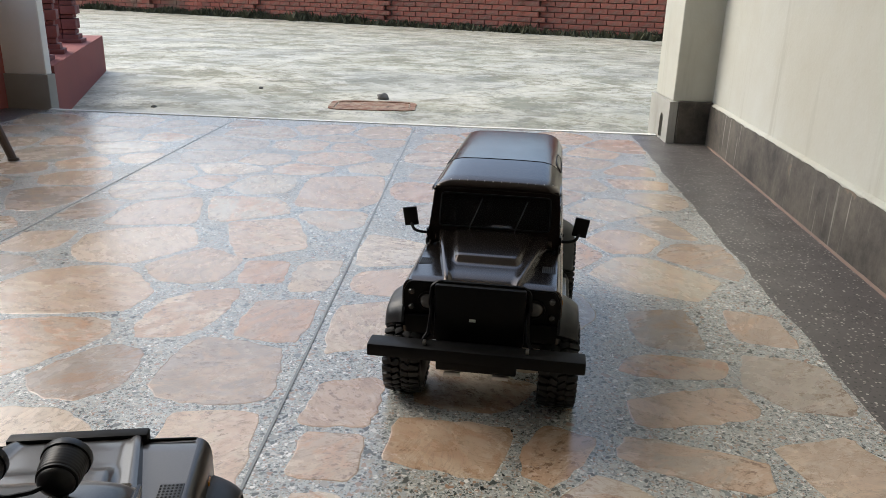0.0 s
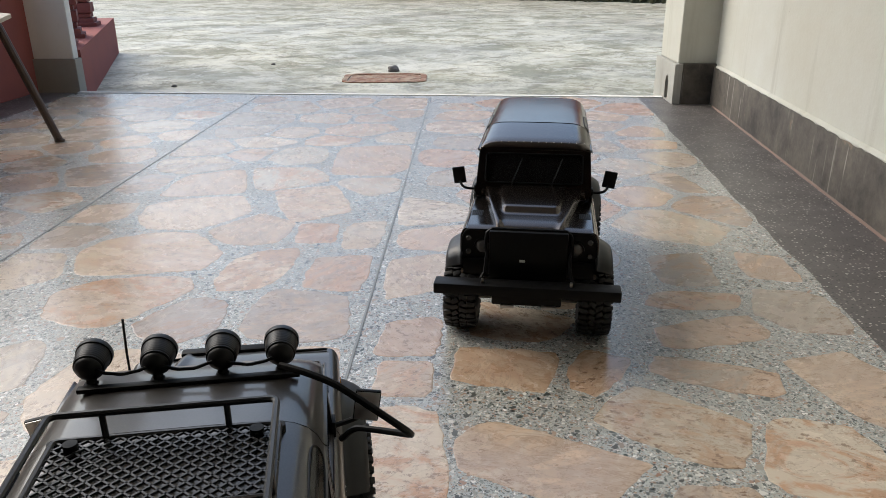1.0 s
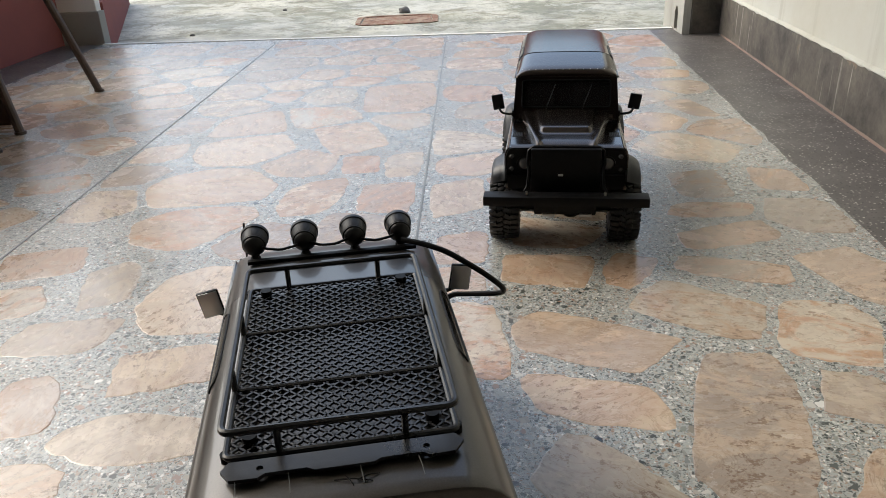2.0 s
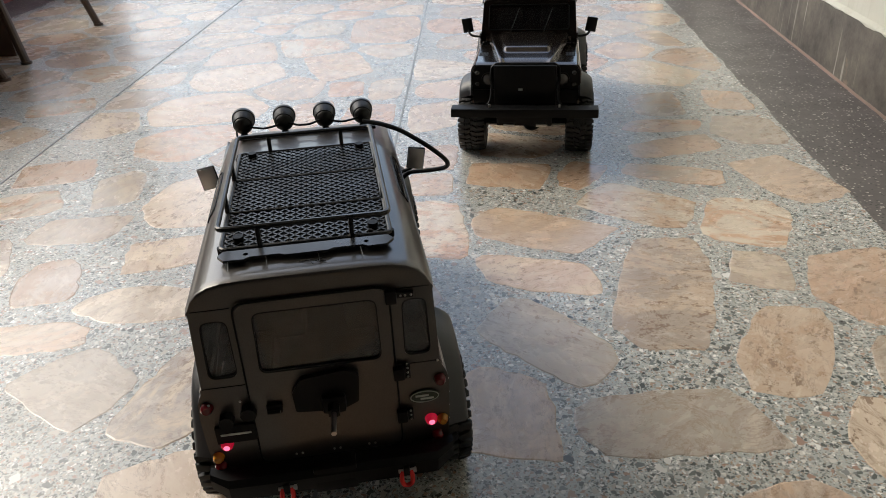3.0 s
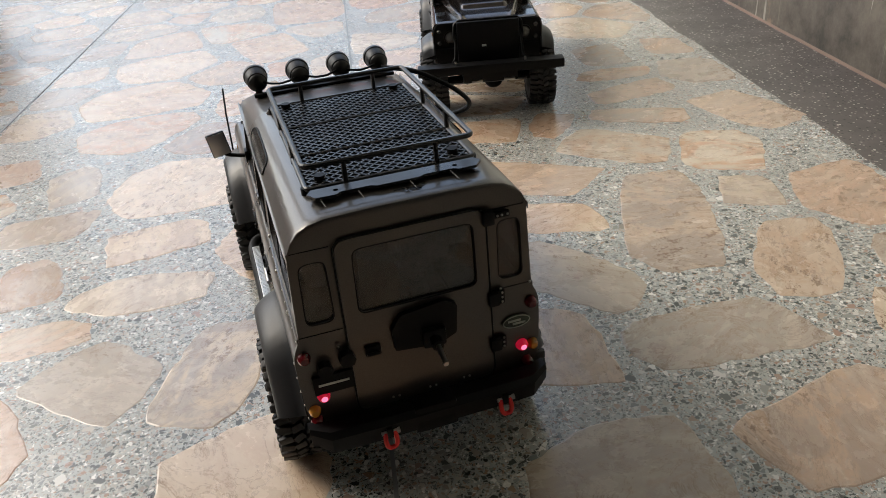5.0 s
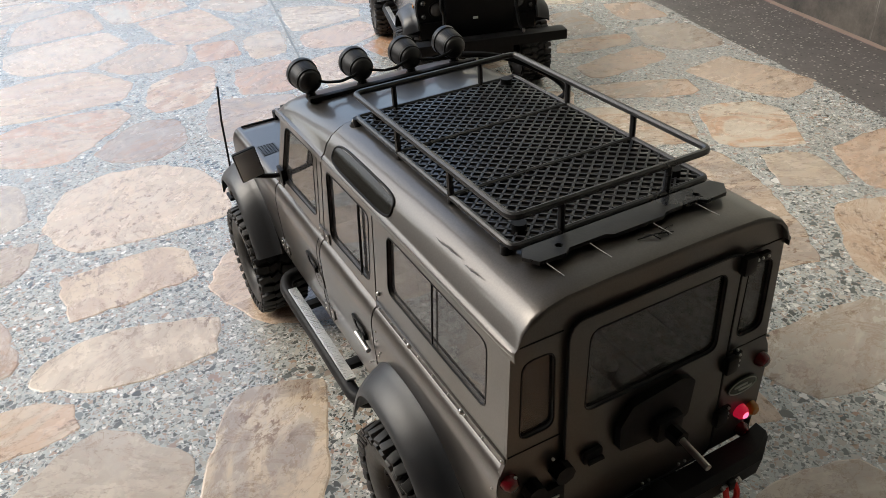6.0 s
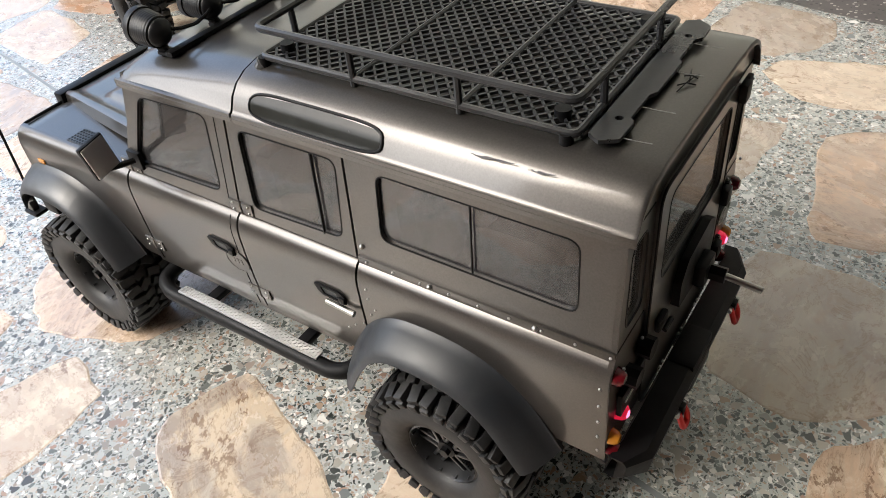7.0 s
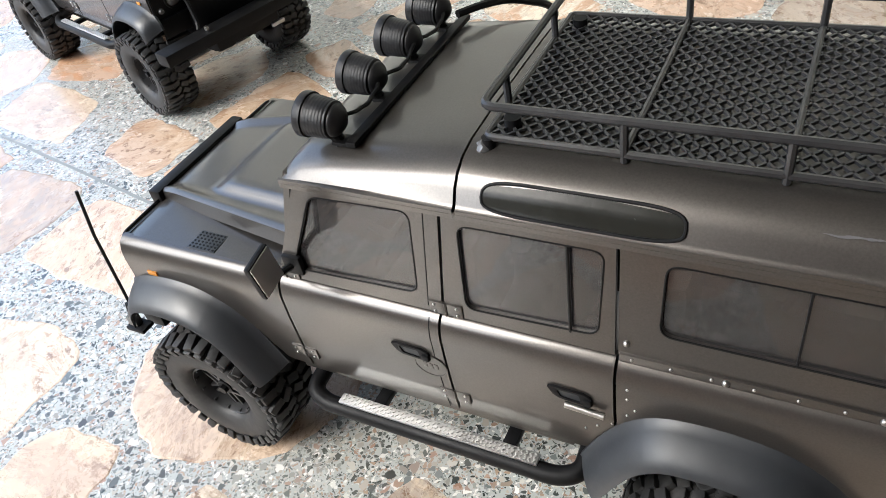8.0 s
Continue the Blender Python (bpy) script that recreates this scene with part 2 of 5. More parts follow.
def pane_mat(name, tone, clear_tone, haze):
    """Smoked clear plastic: it lets through, mirrors at its surface and is a little hazy."""
    m = Mat(name, 0.4)
    m.color(m.mix(m.ramp(m.noise(30, 6, 0.7), (0.45, 0.0), (0.75, 1.0)), tone, tuple(c * 1.8 for c in tone)))
    clear = m.t.nodes.new("ShaderNodeBsdfTransparent")
    clear.inputs[0].default_value = (*clear_tone, 1)
    mix = m.t.nodes.new("ShaderNodeMixShader")
    mix.inputs[0].default_value = haze
    m.t.links.new(clear.outputs[0], mix.inputs[1])
    m.t.links.new(m.b.outputs[0], mix.inputs[2])
    shine = m.t.nodes.new("ShaderNodeBsdfGlossy")
    shine.inputs["Roughness"].default_value = 0.04
    facing = m.t.nodes.new("ShaderNodeLayerWeight")
    facing.inputs[0].default_value = 0.5
    steep = m.t.nodes.new("ShaderNodeMath")
    steep.operation = "POWER"
    steep.inputs[1].default_value = 5.0
    m.t.links.new(facing.outputs["Facing"], steep.inputs[0])
    edge = m.t.nodes.new("ShaderNodeMath")
    edge.operation = "MULTIPLY_ADD"
    edge.inputs[1].default_value = 0.95
    edge.inputs[2].default_value = 0.05
    m.t.links.new(steep.outputs[0], edge.inputs[0])
    both = m.t.nodes.new("ShaderNodeMixShader")
    m.t.links.new(edge.outputs[0], both.inputs[0])
    m.t.links.new(mix.outputs[0], both.inputs[1])
    m.t.links.new(shine.outputs[0], both.inputs[2])
    m.t.links.new(both.outputs[0], m.t.nodes["Material Output"].inputs[0])
    return m.m


def lit_lens(name, tone, strength):
    m = Mat(name, 0.15, 0.0, tone)
    m.b.inputs["Emission Color"].default_value = (*tone, 1)
    m.b.inputs["Emission Strength"].default_value = strength
    return m.m


TERRAZZO, STONE, STONE_MANY, DARK_FLOOR = terrazzo(), crazy_stone(), crazy_stone(True), dark_terrazzo()
WHITE_WALL = plaster("whitewashed_plaster", (0.83, 0.82, 0.78), (0.74, 0.71, 0.64))
RED_WALL = plaster("red_oxide_paint", (0.27, 0.075, 0.06), (0.21, 0.065, 0.055))
# ceiling tone lowered so that the roof shoulders mirror less light
DIM_CEILING = plaster("dimmed_ceiling_plaster", (0.50, 0.48, 0.45), (0.42, 0.40, 0.37))
GREY_WALL = plaster("grey_cement_render", (0.36, 0.345, 0.31), (0.26, 0.25, 0.22))
SKIRTING, YARD, BRICK, BRICK_ONE = stained_skirting(), yard_concrete(), brick_mat(), brick_mat(False)
MORTAR = plaster("mossy_mortar", (0.17, 0.085, 0.062), (0.11, 0.075, 0.05))
CARVED = simple("dark_red_carved_brick", (0.16, 0.045, 0.04), 0.7)
BRONZE = metallic_paint("bronze_grey_paint", (0.057, 0.0525, 0.0480), (0.089, 0.082, 0.0755), 0.34, 0.44, 0.8, 0.5)
BLACK_PAINT = metallic_paint("near_black_paint", (0.048, 0.039, 0.034), (0.076, 0.061, 0.053), 0.17, 0.25, 0.9, 0.3)
FLARE = plastic("grey_black_plastic", (0.015, 0.017, 0.020), (0.024, 0.026, 0.029), 0.42)
BLACK = plastic("black_plastic", (0.004, 0.004, 0.0045), (0.008, 0.008, 0.008), 0.46, 0.16)
RACK = plastic("black_rack_enamel", (0.015, 0.015, 0.016), (0.028, 0.028, 0.029), 0.32)
# lighter than the rack enamel: the strips' sky sheen is put into the colour
MESH_BLACK = plastic("sheen_black_mesh", (0.022, 0.022, 0.024), (0.040, 0.040, 0.042), 0.36)
SCUFF = plastic("scuffed_paint", (0.075, 0.073, 0.077), (0.12, 0.117, 0.12), 0.45)
RUBBER = rubber()
PANE = pane_mat("smoked_clear_plastic", (0.022, 0.021, 0.021), (0.70, 0.69, 0.70), 0.52)
PANE_REAR = pane_mat("clear_rear_plastic", (0.013, 0.0125, 0.012), (0.76, 0.75, 0.74), 0.50)
PANE_DARK = pane_mat("dark_smoked_plastic", (0.010, 0.010, 0.010), (0.40, 0.40, 0.40), 0.38)
ROOF_PANE = plastic("dark_roof_pane", (0.013, 0.013, 0.011), (0.019, 0.019, 0.016), 0.13, 0.18)
LAMP_SHELL = plastic("black_lamp_shell", (0.006, 0.006, 0.007), (0.012, 0.012, 0.013), 0.44, 0.3)
WIRE = simple("dull_wire", (0.09, 0.09, 0.085), 0.5)
STEEL = simple("bright_steel", (0.42, 0.41, 0.39), 0.34, 1.0)
ALLOY = simple("checker_aluminium", (0.62, 0.62, 0.61), 0.38, 1.0)
RED_METAL = simple("red_anodised_metal", (0.60, 0.03, 0.03), 0.35, 0.5)
DARK_RED = simple("dark_red_lens", (0.085, 0.004, 0.007), 0.1)
AMBER = simple("amber_lens", (0.42, 0.17, 0.015), 0.2)
LIT_RED = lit_lens("lit_red_lens", (0.5, 0.008, 0.035), 0.22)
LED = lit_lens("lit_red_led", (1.0, 0.16, 0.30), 0.7)
CLEAR_LENS = simple("clear_lamp_lens", (0.10, 0.10, 0.10), 0.1, 0.2)
DULL_LENS = simple("dull_lamp_lens", (0.05, 0.05, 0.05), 0.15)
LABEL_LIGHT = simple("pale_badge_print", (0.42, 0.44, 0.40), 0.5)
LABEL_GREEN = simple("dark_green_badge", (0.03, 0.045, 0.03), 0.4)
BROWN_METAL = simple("brown_painted_tube", (0.075, 0.048, 0.036), 0.4)
BEIGE = simple("beige_plastic", (0.46, 0.41, 0.33), 0.5)
RUST = rusty()
SEAT = simple("grey_moulding", (0.13, 0.13, 0.135), 0.7)
ROCK = simple("grey_rock", (0.13, 0.12, 0.11), 0.9)


# ---------------------------------------------------------------- mesh helpers
def mesh_ob(name, bm, material, parent=None, label="", smooth=None):
    bmesh.ops.recalc_face_normals(bm, faces=bm.faces)
    me = bpy.data.meshes.new(name)
    bm.to_mesh(me)
    bm.free()
    for mat in material if isinstance(material, (list, tuple)) else (material,):
        me.materials.append(mat)
    ob = new(name, me)
    if smooth is not None:
        me.shade_smooth()
        me.set_sharp_from_angle(angle=radians(smooth))
    if parent:
        ob.parent = parent
    return tagged(ob, label=label)


def part(name, bm, material, parent, label="", smooth=35):
    return mesh_ob(name, bm, material, parent, label, smooth)


def shared(name, mesh, parent, m, label=""):
    ob = new(name, mesh)
    ob.parent = parent
    ob.matrix_local = m
    return tagged(ob, label=label)


def box(bm, x0, y0, z0, x1, y1, z1, bevel=0.0, m=None):
    out = bmesh.ops.create_cube(bm, size=1)
    vs = out["verts"]
    bmesh.ops.transform(bm, matrix=Matrix.LocRotScale(((x0 + x1) / 2, (y0 + y1) / 2, (z0 + z1) / 2), None, (x1 - x0, y1 - y0, z1 - z0)), verts=vs)
    if bevel:
        es = list({e for v in vs for e in v.link_edges})
        got = bmesh.ops.bevel(bm, geom=es, offset=bevel, segments=2, affect="EDGES", profile=0.6)
        vs = list({v for f in got["faces"] for v in f.verts} | {v for v in vs if v.is_valid})
    if m is not None:
        bmesh.ops.transform(bm, matrix=m, verts=vs)
    return vs


def boxed(*args, bevel=0.0, m=None):
    bm = bmesh.new()
    box(bm, *args, bevel=bevel, m=m)
    return bm


def rod(bm, a, b, r, n=10, r2=None):
    a, b = Vector(a), Vector(b)
    out = bmesh.ops.create_cone(bm, cap_ends=True, segments=n, radius1=r, radius2=r if r2 is None else r2, depth=(b - a).length)
    turn = (b - a).to_track_quat("Z", "Y").to_matrix().to_4x4()
    bmesh.ops.transform(bm, matrix=Matrix.Translation((a + b) / 2) @ turn, verts=out["verts"])


def tube(bm, pts, r, n=8, closed=False):
    """A pipe that follows the points."""
    pts = [Vector(p) for p in pts]
    k = len(pts)
    rings = []
    side = None
    for i, p in enumerate(pts):
        a = pts[(i - 1) % k] if closed or i else p
        b = pts[(i + 1) % k] if closed or i < k - 1 else p
        d = (b - a).normalized()
        if side is None:
            side = d.orthogonal().normalized()
        side = (side - d * side.dot(d)).normalized()
        up = d.cross(side)
        rings.append([bm.verts.new(p + r * (math.cos(t) * side + math.sin(t) * up)) for t in (math.tau * j / n for j in range(n))])
    for i in range(k if closed else k - 1):
        a, b = rings[i], rings[(i + 1) % k]
        off = 0
        if closed and i == k - 1:
            off = min(range(n), key=lambda s: (a[0].co - b[s].co).length)
        for j in range(n):
            bm.faces.new((a[j], a[(j + 1) % n], b[(j + 1 + off) % n], b[(j + off) % n]))
    if not closed:
        bm.faces.new(rings[0])
        bm.faces.new(rings[-1])


def bent(pts, r=0.01, n=5, closed=False):
    """The corners of a line, rounded."""
    pts = [Vector(p) for p in pts]
    out = []
    k = len(pts)
    for i, p in enumerate(pts):
        if not closed and i in (0, k - 1):
            out.append(p)
            continue
        a, b = pts[i - 1], pts[(i + 1) % k]
        u, v = (a - p), (b - p)
        cut = min(r, u.length * 0.48, v.length * 0.48)
        u, v = p + u.normalized() * cut, p + v.normalized() * cut
        for j in range(n + 1):
            t = j / n
            out.append(u * (1 - t) ** 2 + p * 2 * t * (1 - t) + v * t * t)
    return out


def lathe(bm, prof, n=32, m=None):
    """Turns a profile of (radius, height) about z."""
    rings = []
    for r, h in prof:
        if r < 1e-6:
            rings.append([bm.verts.new((0, 0, h))])
        else:
            rings.append([bm.verts.new((r * math.cos(math.tau * j / n), r * math.sin(math.tau * j / n), h)) for j in range(n)])
    for a, b in zip(rings, rings[1:]):
        for j in range(n):
            quad = [a[j % len(a)], a[(j + 1) % len(a)], b[(j + 1) % len(b)], b[j % len(b)]]
            quad = list(dict.fromkeys(quad))
            if len(quad) > 2:
                bm.faces.new(quad)
    if m is not None:
        bmesh.ops.transform(bm, matrix=m, verts=[v for ring in rings for v in ring])


def plate(bm, outer, holes=(), thick=0.004, at=lambda u, v, w: (u, v, w)):
    """A flat plate with holes; at() lays (u, v, depth) into space."""
    flat = bmesh.new()
    edges = []
    for loop in (outer, *holes):
        vs = [flat.verts.new((u, v, 0)) for u, v in loop]
        edges += [flat.edges.new((vs[i], vs[(i + 1) % len(vs)])) for i in range(len(vs))]
    bmesh.ops.triangle_fill(flat, use_beauty=True, edges=edges)
    flat.verts.ensure_lookup_table()
    flat.verts.index_update()
    lo = [bm.verts.new(at(v.co.x, v.co.y, 0.0)) for v in flat.verts]
    hi = [bm.verts.new(at(v.co.x, v.co.y, thick)) for v in flat.verts]
    for f in flat.faces:
        ids = [v.index for v in f.verts]
        bm.faces.new([hi[i] for i in ids])
        bm.faces.new([lo[i] for i in reversed(ids)])
    for e in flat.edges:
        if len(e.link_faces) == 1:
            i, j = (v.index for v in e.verts)
            bm.faces.new((lo[i], lo[j], hi[j], hi[i]))
    flat.free()


def rounded(pts, r=0.006, n=4):
    return [(p.x, p.y) for p in bent([(u, v, 0) for u, v in pts], r, n, True)]


def grow(pts, d):
    """The outline moved outwards by d (inwards where negative), about its middle."""
    c = sum((Vector(p) for p in pts), Vector((0, 0))) / len(pts)
    w = max(abs(p[0] - c.x) for p in pts)
    h = max(abs(p[1] - c.y) for p in pts)
    return [(c.x + (p[0] - c.x) * (1 + d / w), c.y + (p[1] - c.y) * (1 + d / h)) for p in pts]


def sheet(bm, rows, thick=None):
    """A surface through rows of points; thick moves a second skin by a vector."""
    grids = []
    for off in ([Vector()] if thick is None else [Vector(), Vector(thick)]):
        grids.append([[bm.verts.new(Vector(p) + off) for p in row] for row in rows])
    for g in grids:
        for a, b in zip(g, g[1:]):
            for i in range(len(a) - 1):
                bm.faces.new((a[i], a[i + 1], b[i + 1], b[i]))
    if thick is not None:
        g, h = grids
        rim = [(g[0][i], h[0][i]) for i in range(len(g[0]))] + [(r[-1], s[-1]) for r, s in zip(g[1:], h[1:])]
        rim += [(g[-1][i], h[-1][i]) for i in range(len(g[0]) - 2, -1, -1)] + [(g[i][0], h[i][0]) for i in range(len(g) - 2, 0, -1)]
        for (a, b), (c, d) in zip(rim, rim[1:] + rim[:1]):
            bm.faces.new((a, c, d, b))


# ---------------------------------------------------------------- the veranda and the yard
AGED_WALL = stained_wall("aged_whitewash", (0.54, 0.545, 0.495), (0.455, 0.435, 0.355))
FOOT_LINE = plaster("reddish_cement", (0.21, 0.145, 0.115), (0.15, 0.11, 0.09))
PALE_FACE = stained_wall("pale_cement", (0.46, 0.455, 0.42), (0.30, 0.29, 0.25))
# tone of the added unseen walls, kept dark for what the cars reflect
UNSEEN_WALL = plaster("dark_red_paint", (0.11, 0.045, 0.035), (0.085, 0.04, 0.035))
YARD_Z = -0.06       # the yard lies a low step below


def setting(name, bm, material, label, smooth=None):
    return tagged(mesh_ob(name, bm, material, None, label, smooth), kind="structure")


ragged = [(0.79 + (y - 2.67) * (0.0376 if y > 2.67 else 0.0251) + 0.010 * noise.noise((y * 6, 2, 0)) + 0.006 * noise.noise((y * 23, 5, 0)), y) for y in [-2.5 + 0.05 * i for i in range(146)]]
bm = bmesh.new()
plate(bm, [(-1.60, -2.5)] + ragged + [(0.87, 4.80), (-1.57, 4.90)], (), 0.08, lambda u, v, w: (u, v, w - 0.08))
floor = setting("floor", bm, TERRAZZO, "pale grey terrazzo veranda floor set with irregular marble slabs")
bm = bmesh.new()
plate(bm, [(0.60, -2.5), (0.95, -2.5), (1.14, 4.795), (0.80, 4.795), (0.72, 2.67)], (), 0.08, lambda u, v, w: (u, v, w - 0.0812))
setting("floor_border", bm, DARK_FLOOR, "dark speckled terrazzo border strip along the wall")
bm = bmesh.new()
plate(bm, [(-1.84, -2.5), (-1.603, -2.5), (-1.573, 4.90), (-1.78, 4.91)], (), 0.08, lambda u, v, w: (u, v, w - 0.08))
setting("floor_border", bm, DARK_FLOOR, "dark grey terrazzo border strip along the red parapet")
bm = bmesh.new()
plate(bm, [(-1.57, 4.90), (0.97, 4.803), (0.97, 4.83), (-1.57, 4.927)], (), 0.085, lambda u, v, w: (u, v, w - 0.082))
setting("floor_edge_trim", bm, WHITE_WALL, "pale worn cement nosing at the veranda edge")

strip_grey = simple("grey_divider_strip", (0.22, 0.235, 0.24), 0.5)
for x in (0.0, -0.745):
    tagged(mesh_ob("divider_strip", boxed(x - 0.002, -2.5, -0.01, x + 0.002, 4.80, 0.0010), strip_grey, floor), label="thin grey joint strip in the floor")

# side wall with its skirting, on the slight skew that it has
WALL_X = lambda y: 1.03 + (y - 3.1) * 0.058
bm = bmesh.new()
plate(bm, [(WALL_X(-2.6) + 0.012, -2.6), (WALL_X(5.0) + 0.012, 5.0), (WALL_X(5.0) + 0.25, 5.0), (WALL_X(-2.6) + 0.25, -2.6)], (), 3.4, lambda u, v, w: (u, v, w))
setting("wall_east", bm, AGED_WALL, "whitewashed plaster wall with faint stains")
bm = bmesh.new()
sheet(bm, [[(WALL_X(y) + 0.012, y, -0.02), (WALL_X(y), y, -0.02), (WALL_X(y) + 0.001, y, 0.142 + 0.004 * noise.noise((y * 7, 0, 0))), (WALL_X(y) + 0.004, y, 0.150 + 0.005 * noise.noise((y * 9, 1, 0))), (WALL_X(y) + 0.012, y, 0.152 + 0.005 * noise.noise((y * 9, 1, 0)))] for y in [-2.6 + 0.05 * i for i in range(146)]])
setting("skirting", bm, SKIRTING, "dark stained cement skirting with white drips", 40)

bm = bmesh.new()
sheet(bm, [[(WALL_X(y) + 0.002, y, 0.005 + 0.003 * noise.noise((y * 8, 4, 0))), (WALL_X(y) - 0.002, y, 0.003), (WALL_X(y) - 0.004 - 0.003 * noise.noise((y * 11, 7, 0)), y, -0.003)] for y in [-2.5 + 0.05 * i for i in range(143)]])
setting("trim", bm, FOOT_LINE, "pale reddish cement line at the skirting foot", 60)
bm = bmesh.new()
sheet(bm, [[(WALL_X(y) + 0.0005, y, 0.147 + 0.006 * noise.noise((y * 14, 9, 0)) + 0.004 * noise.noise((y * 37, 1, 0))), (WALL_X(y) - 0.0008, y, 0.1495), (WALL_X(y) + 0.004, y, 0.1545 + 0.002 * noise.noise((y * 9, 1, 0))), (WALL_X(y) + 0.013, y, 0.157)] for y in [-2.6 + 0.02 * i for i in range(362)]])
setting("skirting_edge", bm, AGED_WALL, "rough cream plaster lip over the skirting", 60)

# corner pillar at the far end of the wall
bm = bmesh.new()
box(bm, 0.985, 4.67, 0.155, 1.30, 4.96, 3.4, bevel=0.006)
setting("pillar_east", bm, AGED_WALL, "white plastered corner pillar")
bm = bmesh.new()
plate(bm, [(4.655, -0.06), (4.975, -0.06), (4.975, 0.155), (4.655, 0.155)], [[(4.74, 0.004), (4.79, 0.004), (4.79, 0.075), (4.78, 0.093), (4.765, 0.10), (4.75, 0.093), (4.74, 0.075)]], 0.03, lambda u, v, w: (0.972 + w, u, v))
setting("pillar_base_face", bm, PALE_FACE, "pale cement face of the pillar base with a small drain opening")
bm = bmesh.new()
box(bm, 1.004, 4.655, -0.06, 1.30, 4.975, 0.157, bevel=0.004)
setting("pillar_base_east", bm, SKIRTING, "dark stained cement pillar base")

# red parapet side, white pillar, red plinth with carved brick columns
bm = bmesh.new()
plate(bm, [(-1.845, -2.5), (-1.76, 4.94), (-1.98, 4.94), (-2.06, -2.5)], (), 0.58, lambda u, v, w: (u, v, w - 0.05))
setting("parapet_west", bm, RED_WALL, "red painted low parapet wall")
bm = bmesh.new()
box(bm, -1.86, 4.94, 0.141, -1.580, 4.985, 3.4, bevel=0.006)
setting("pillar_west", bm, WHITE_WALL, "white plastered pillar")
bm = bmesh.new()
box(bm, -1.87, 4.928, -0.06, -1.570, 4.99, 0.143, bevel=0.004)
setting("pillar_base_west", bm, GREY_WALL, "grey cement pillar base")
bm = bmesh.new()
box(bm, -1.83, 4.90, -0.02, -1.765, 4.94, 0.19, bevel=0.004)
setting("door_frame_west", bm, CARVED, "dark maroon painted post beside the pillar")

PLINTH = pose(-1.555, 4.945, YARD_Z, 0, 0, 20.5)
bm = bmesh.new()
plate(bm, [(0.0, 0.05), (0.0, 2.15), (-0.30, 2.15), (-0.30, 0.162)], (), 0.235, lambda u, v, w: PLINTH @ Vector((u, v, w)))
setting("plinth", bm, RED_WALL, "red painted low plinth carrying brick columns")


def carved_column(y, turn):
    root = new("carved_column")
    root.matrix_world = PLINTH @ pose(-0.14, y, 0.235, 0, 0, turn)
    bm = bmesh.new()
    z = 0.0
    k = 0
    while z < 1.9:
        w = (0.085, 0.070, 0.078, 0.066)[k % 4]
        h = (0.05, 0.028, 0.06, 0.024)[k % 4]
        for sx in (-1, 1):
            for sy in (-1, 1):
                box(bm, sx * w * 0.5 - w * 0.48, sy * w * 0.5 - w * 0.48, z, sx * w * 0.5 + w * 0.48, sy * w * 0.5 + w * 0.48, z + h - 0.003, bevel=0.004)
        z += h
        k += 1
    part("shaft", bm, CARVED, root)
    bm = bmesh.new()
    box(bm, -0.10, -0.10, 0.0, 0.10, 0.10, 0.022, bevel=0.004)
    part("foot_course", bm, CARVED, root)
    return tagged(root, "dark red carved brick column on the plinth", "column", "brick columns")


for y, turn in ((0.28, 0), (0.72, 4), (1.5, -2)):
    carved_column(y, turn)

# unseen ceiling added to keep sky light off the veranda
bm = bmesh.new()
box(bm, -2.05, -2.75, 3.4, 1.6, 5.05, 3.55)
setting("ceiling", bm, DIM_CEILING, "plain unseen cement ceiling added over the veranda")
# unseen wall added behind the camera, dark so the car's back reflects little
bm = bmesh.new()
box(bm, -2.05, -2.75, -0.05, 1.4, -2.52, 3.4)
setting("wall_south", bm, UNSEEN_WALL, "plain dark red unseen wall added to darken reflections")
# unseen wall added above the parapet; its length sets how much west light enters
bm = bmesh.new()
box(bm, -2.09, -2.5, 0.532, -1.86, 2.25, 3.4)
setting("wall_west", bm, UNSEEN_WALL, "plain dark red unseen wall added to block light from the west")

# ground of the yard, one sheet to the horizon
bm = bmesh.new()
xs = [-400, -60, -20, -8, -2, 2, 8, 20, 60, 400]
sheet(bm, [[(x, y, YARD_Z) for x in xs] for y in [-400, -30, -3, 4.93, 8, 12, 20, 60, 400]])
setting("ground", bm, YARD, "old weathered concrete yard with dark stains")

# manhole in the yard
root = new("manhole_cover")
root.matrix_world = pose(-0.30, 5.75, YARD_Z + 0.001, 0, 0, 4)
def worn_ring(a, b, seed):
    return [((a + 0.012 * noise.noise((t * 2, seed, 0))) * max(-1, min(1, 1.25 * math.cos(t))), (b + 0.012 * noise.noise((t * 3, seed, 4))) * max(-1, min(1, 1.25 * math.sin(t)))) for t in [math.tau * i / 48 for i in range(48)]]


bm = bmesh.new()
plate(bm, worn_ring(0.225, 0.165, 1), [worn_ring(0.195, 0.135, 2)], 0.004)
part("frame", bm, RUST, root)
bm = bmesh.new()
plate(bm, worn_ring(0.190, 0.130, 3), (), 0.003, lambda u, v, w: (u, v, w - 0.002))
part("lid", bm, RUST, root)
tagged(root, "rust-brown iron manhole cover sunk in the yard", "manhole cover")


def rock(x, y, z, r, seed):
    bm = bmesh.new()
    bmesh.ops.create_icosphere(bm, subdivisions=3, radius=r)
    for v in bm.verts:
        v.co *= 1 + 0.35 * noise.noise(v.co * (1.3 / r) + Vector((seed, 0, 0)))
        v.co.z = max(v.co.z * 0.65, -r * 0.3)
    ob = mesh_ob("rock", bm, ROCK, None, "small grey loose stone lying in the yard", 60)
    ob.matrix_world = pose(x, y, z + r * 0.28)
    tagged(ob, category="rock")


rock(-0.28, 6.03, YARD_Z, 0.035, 3)
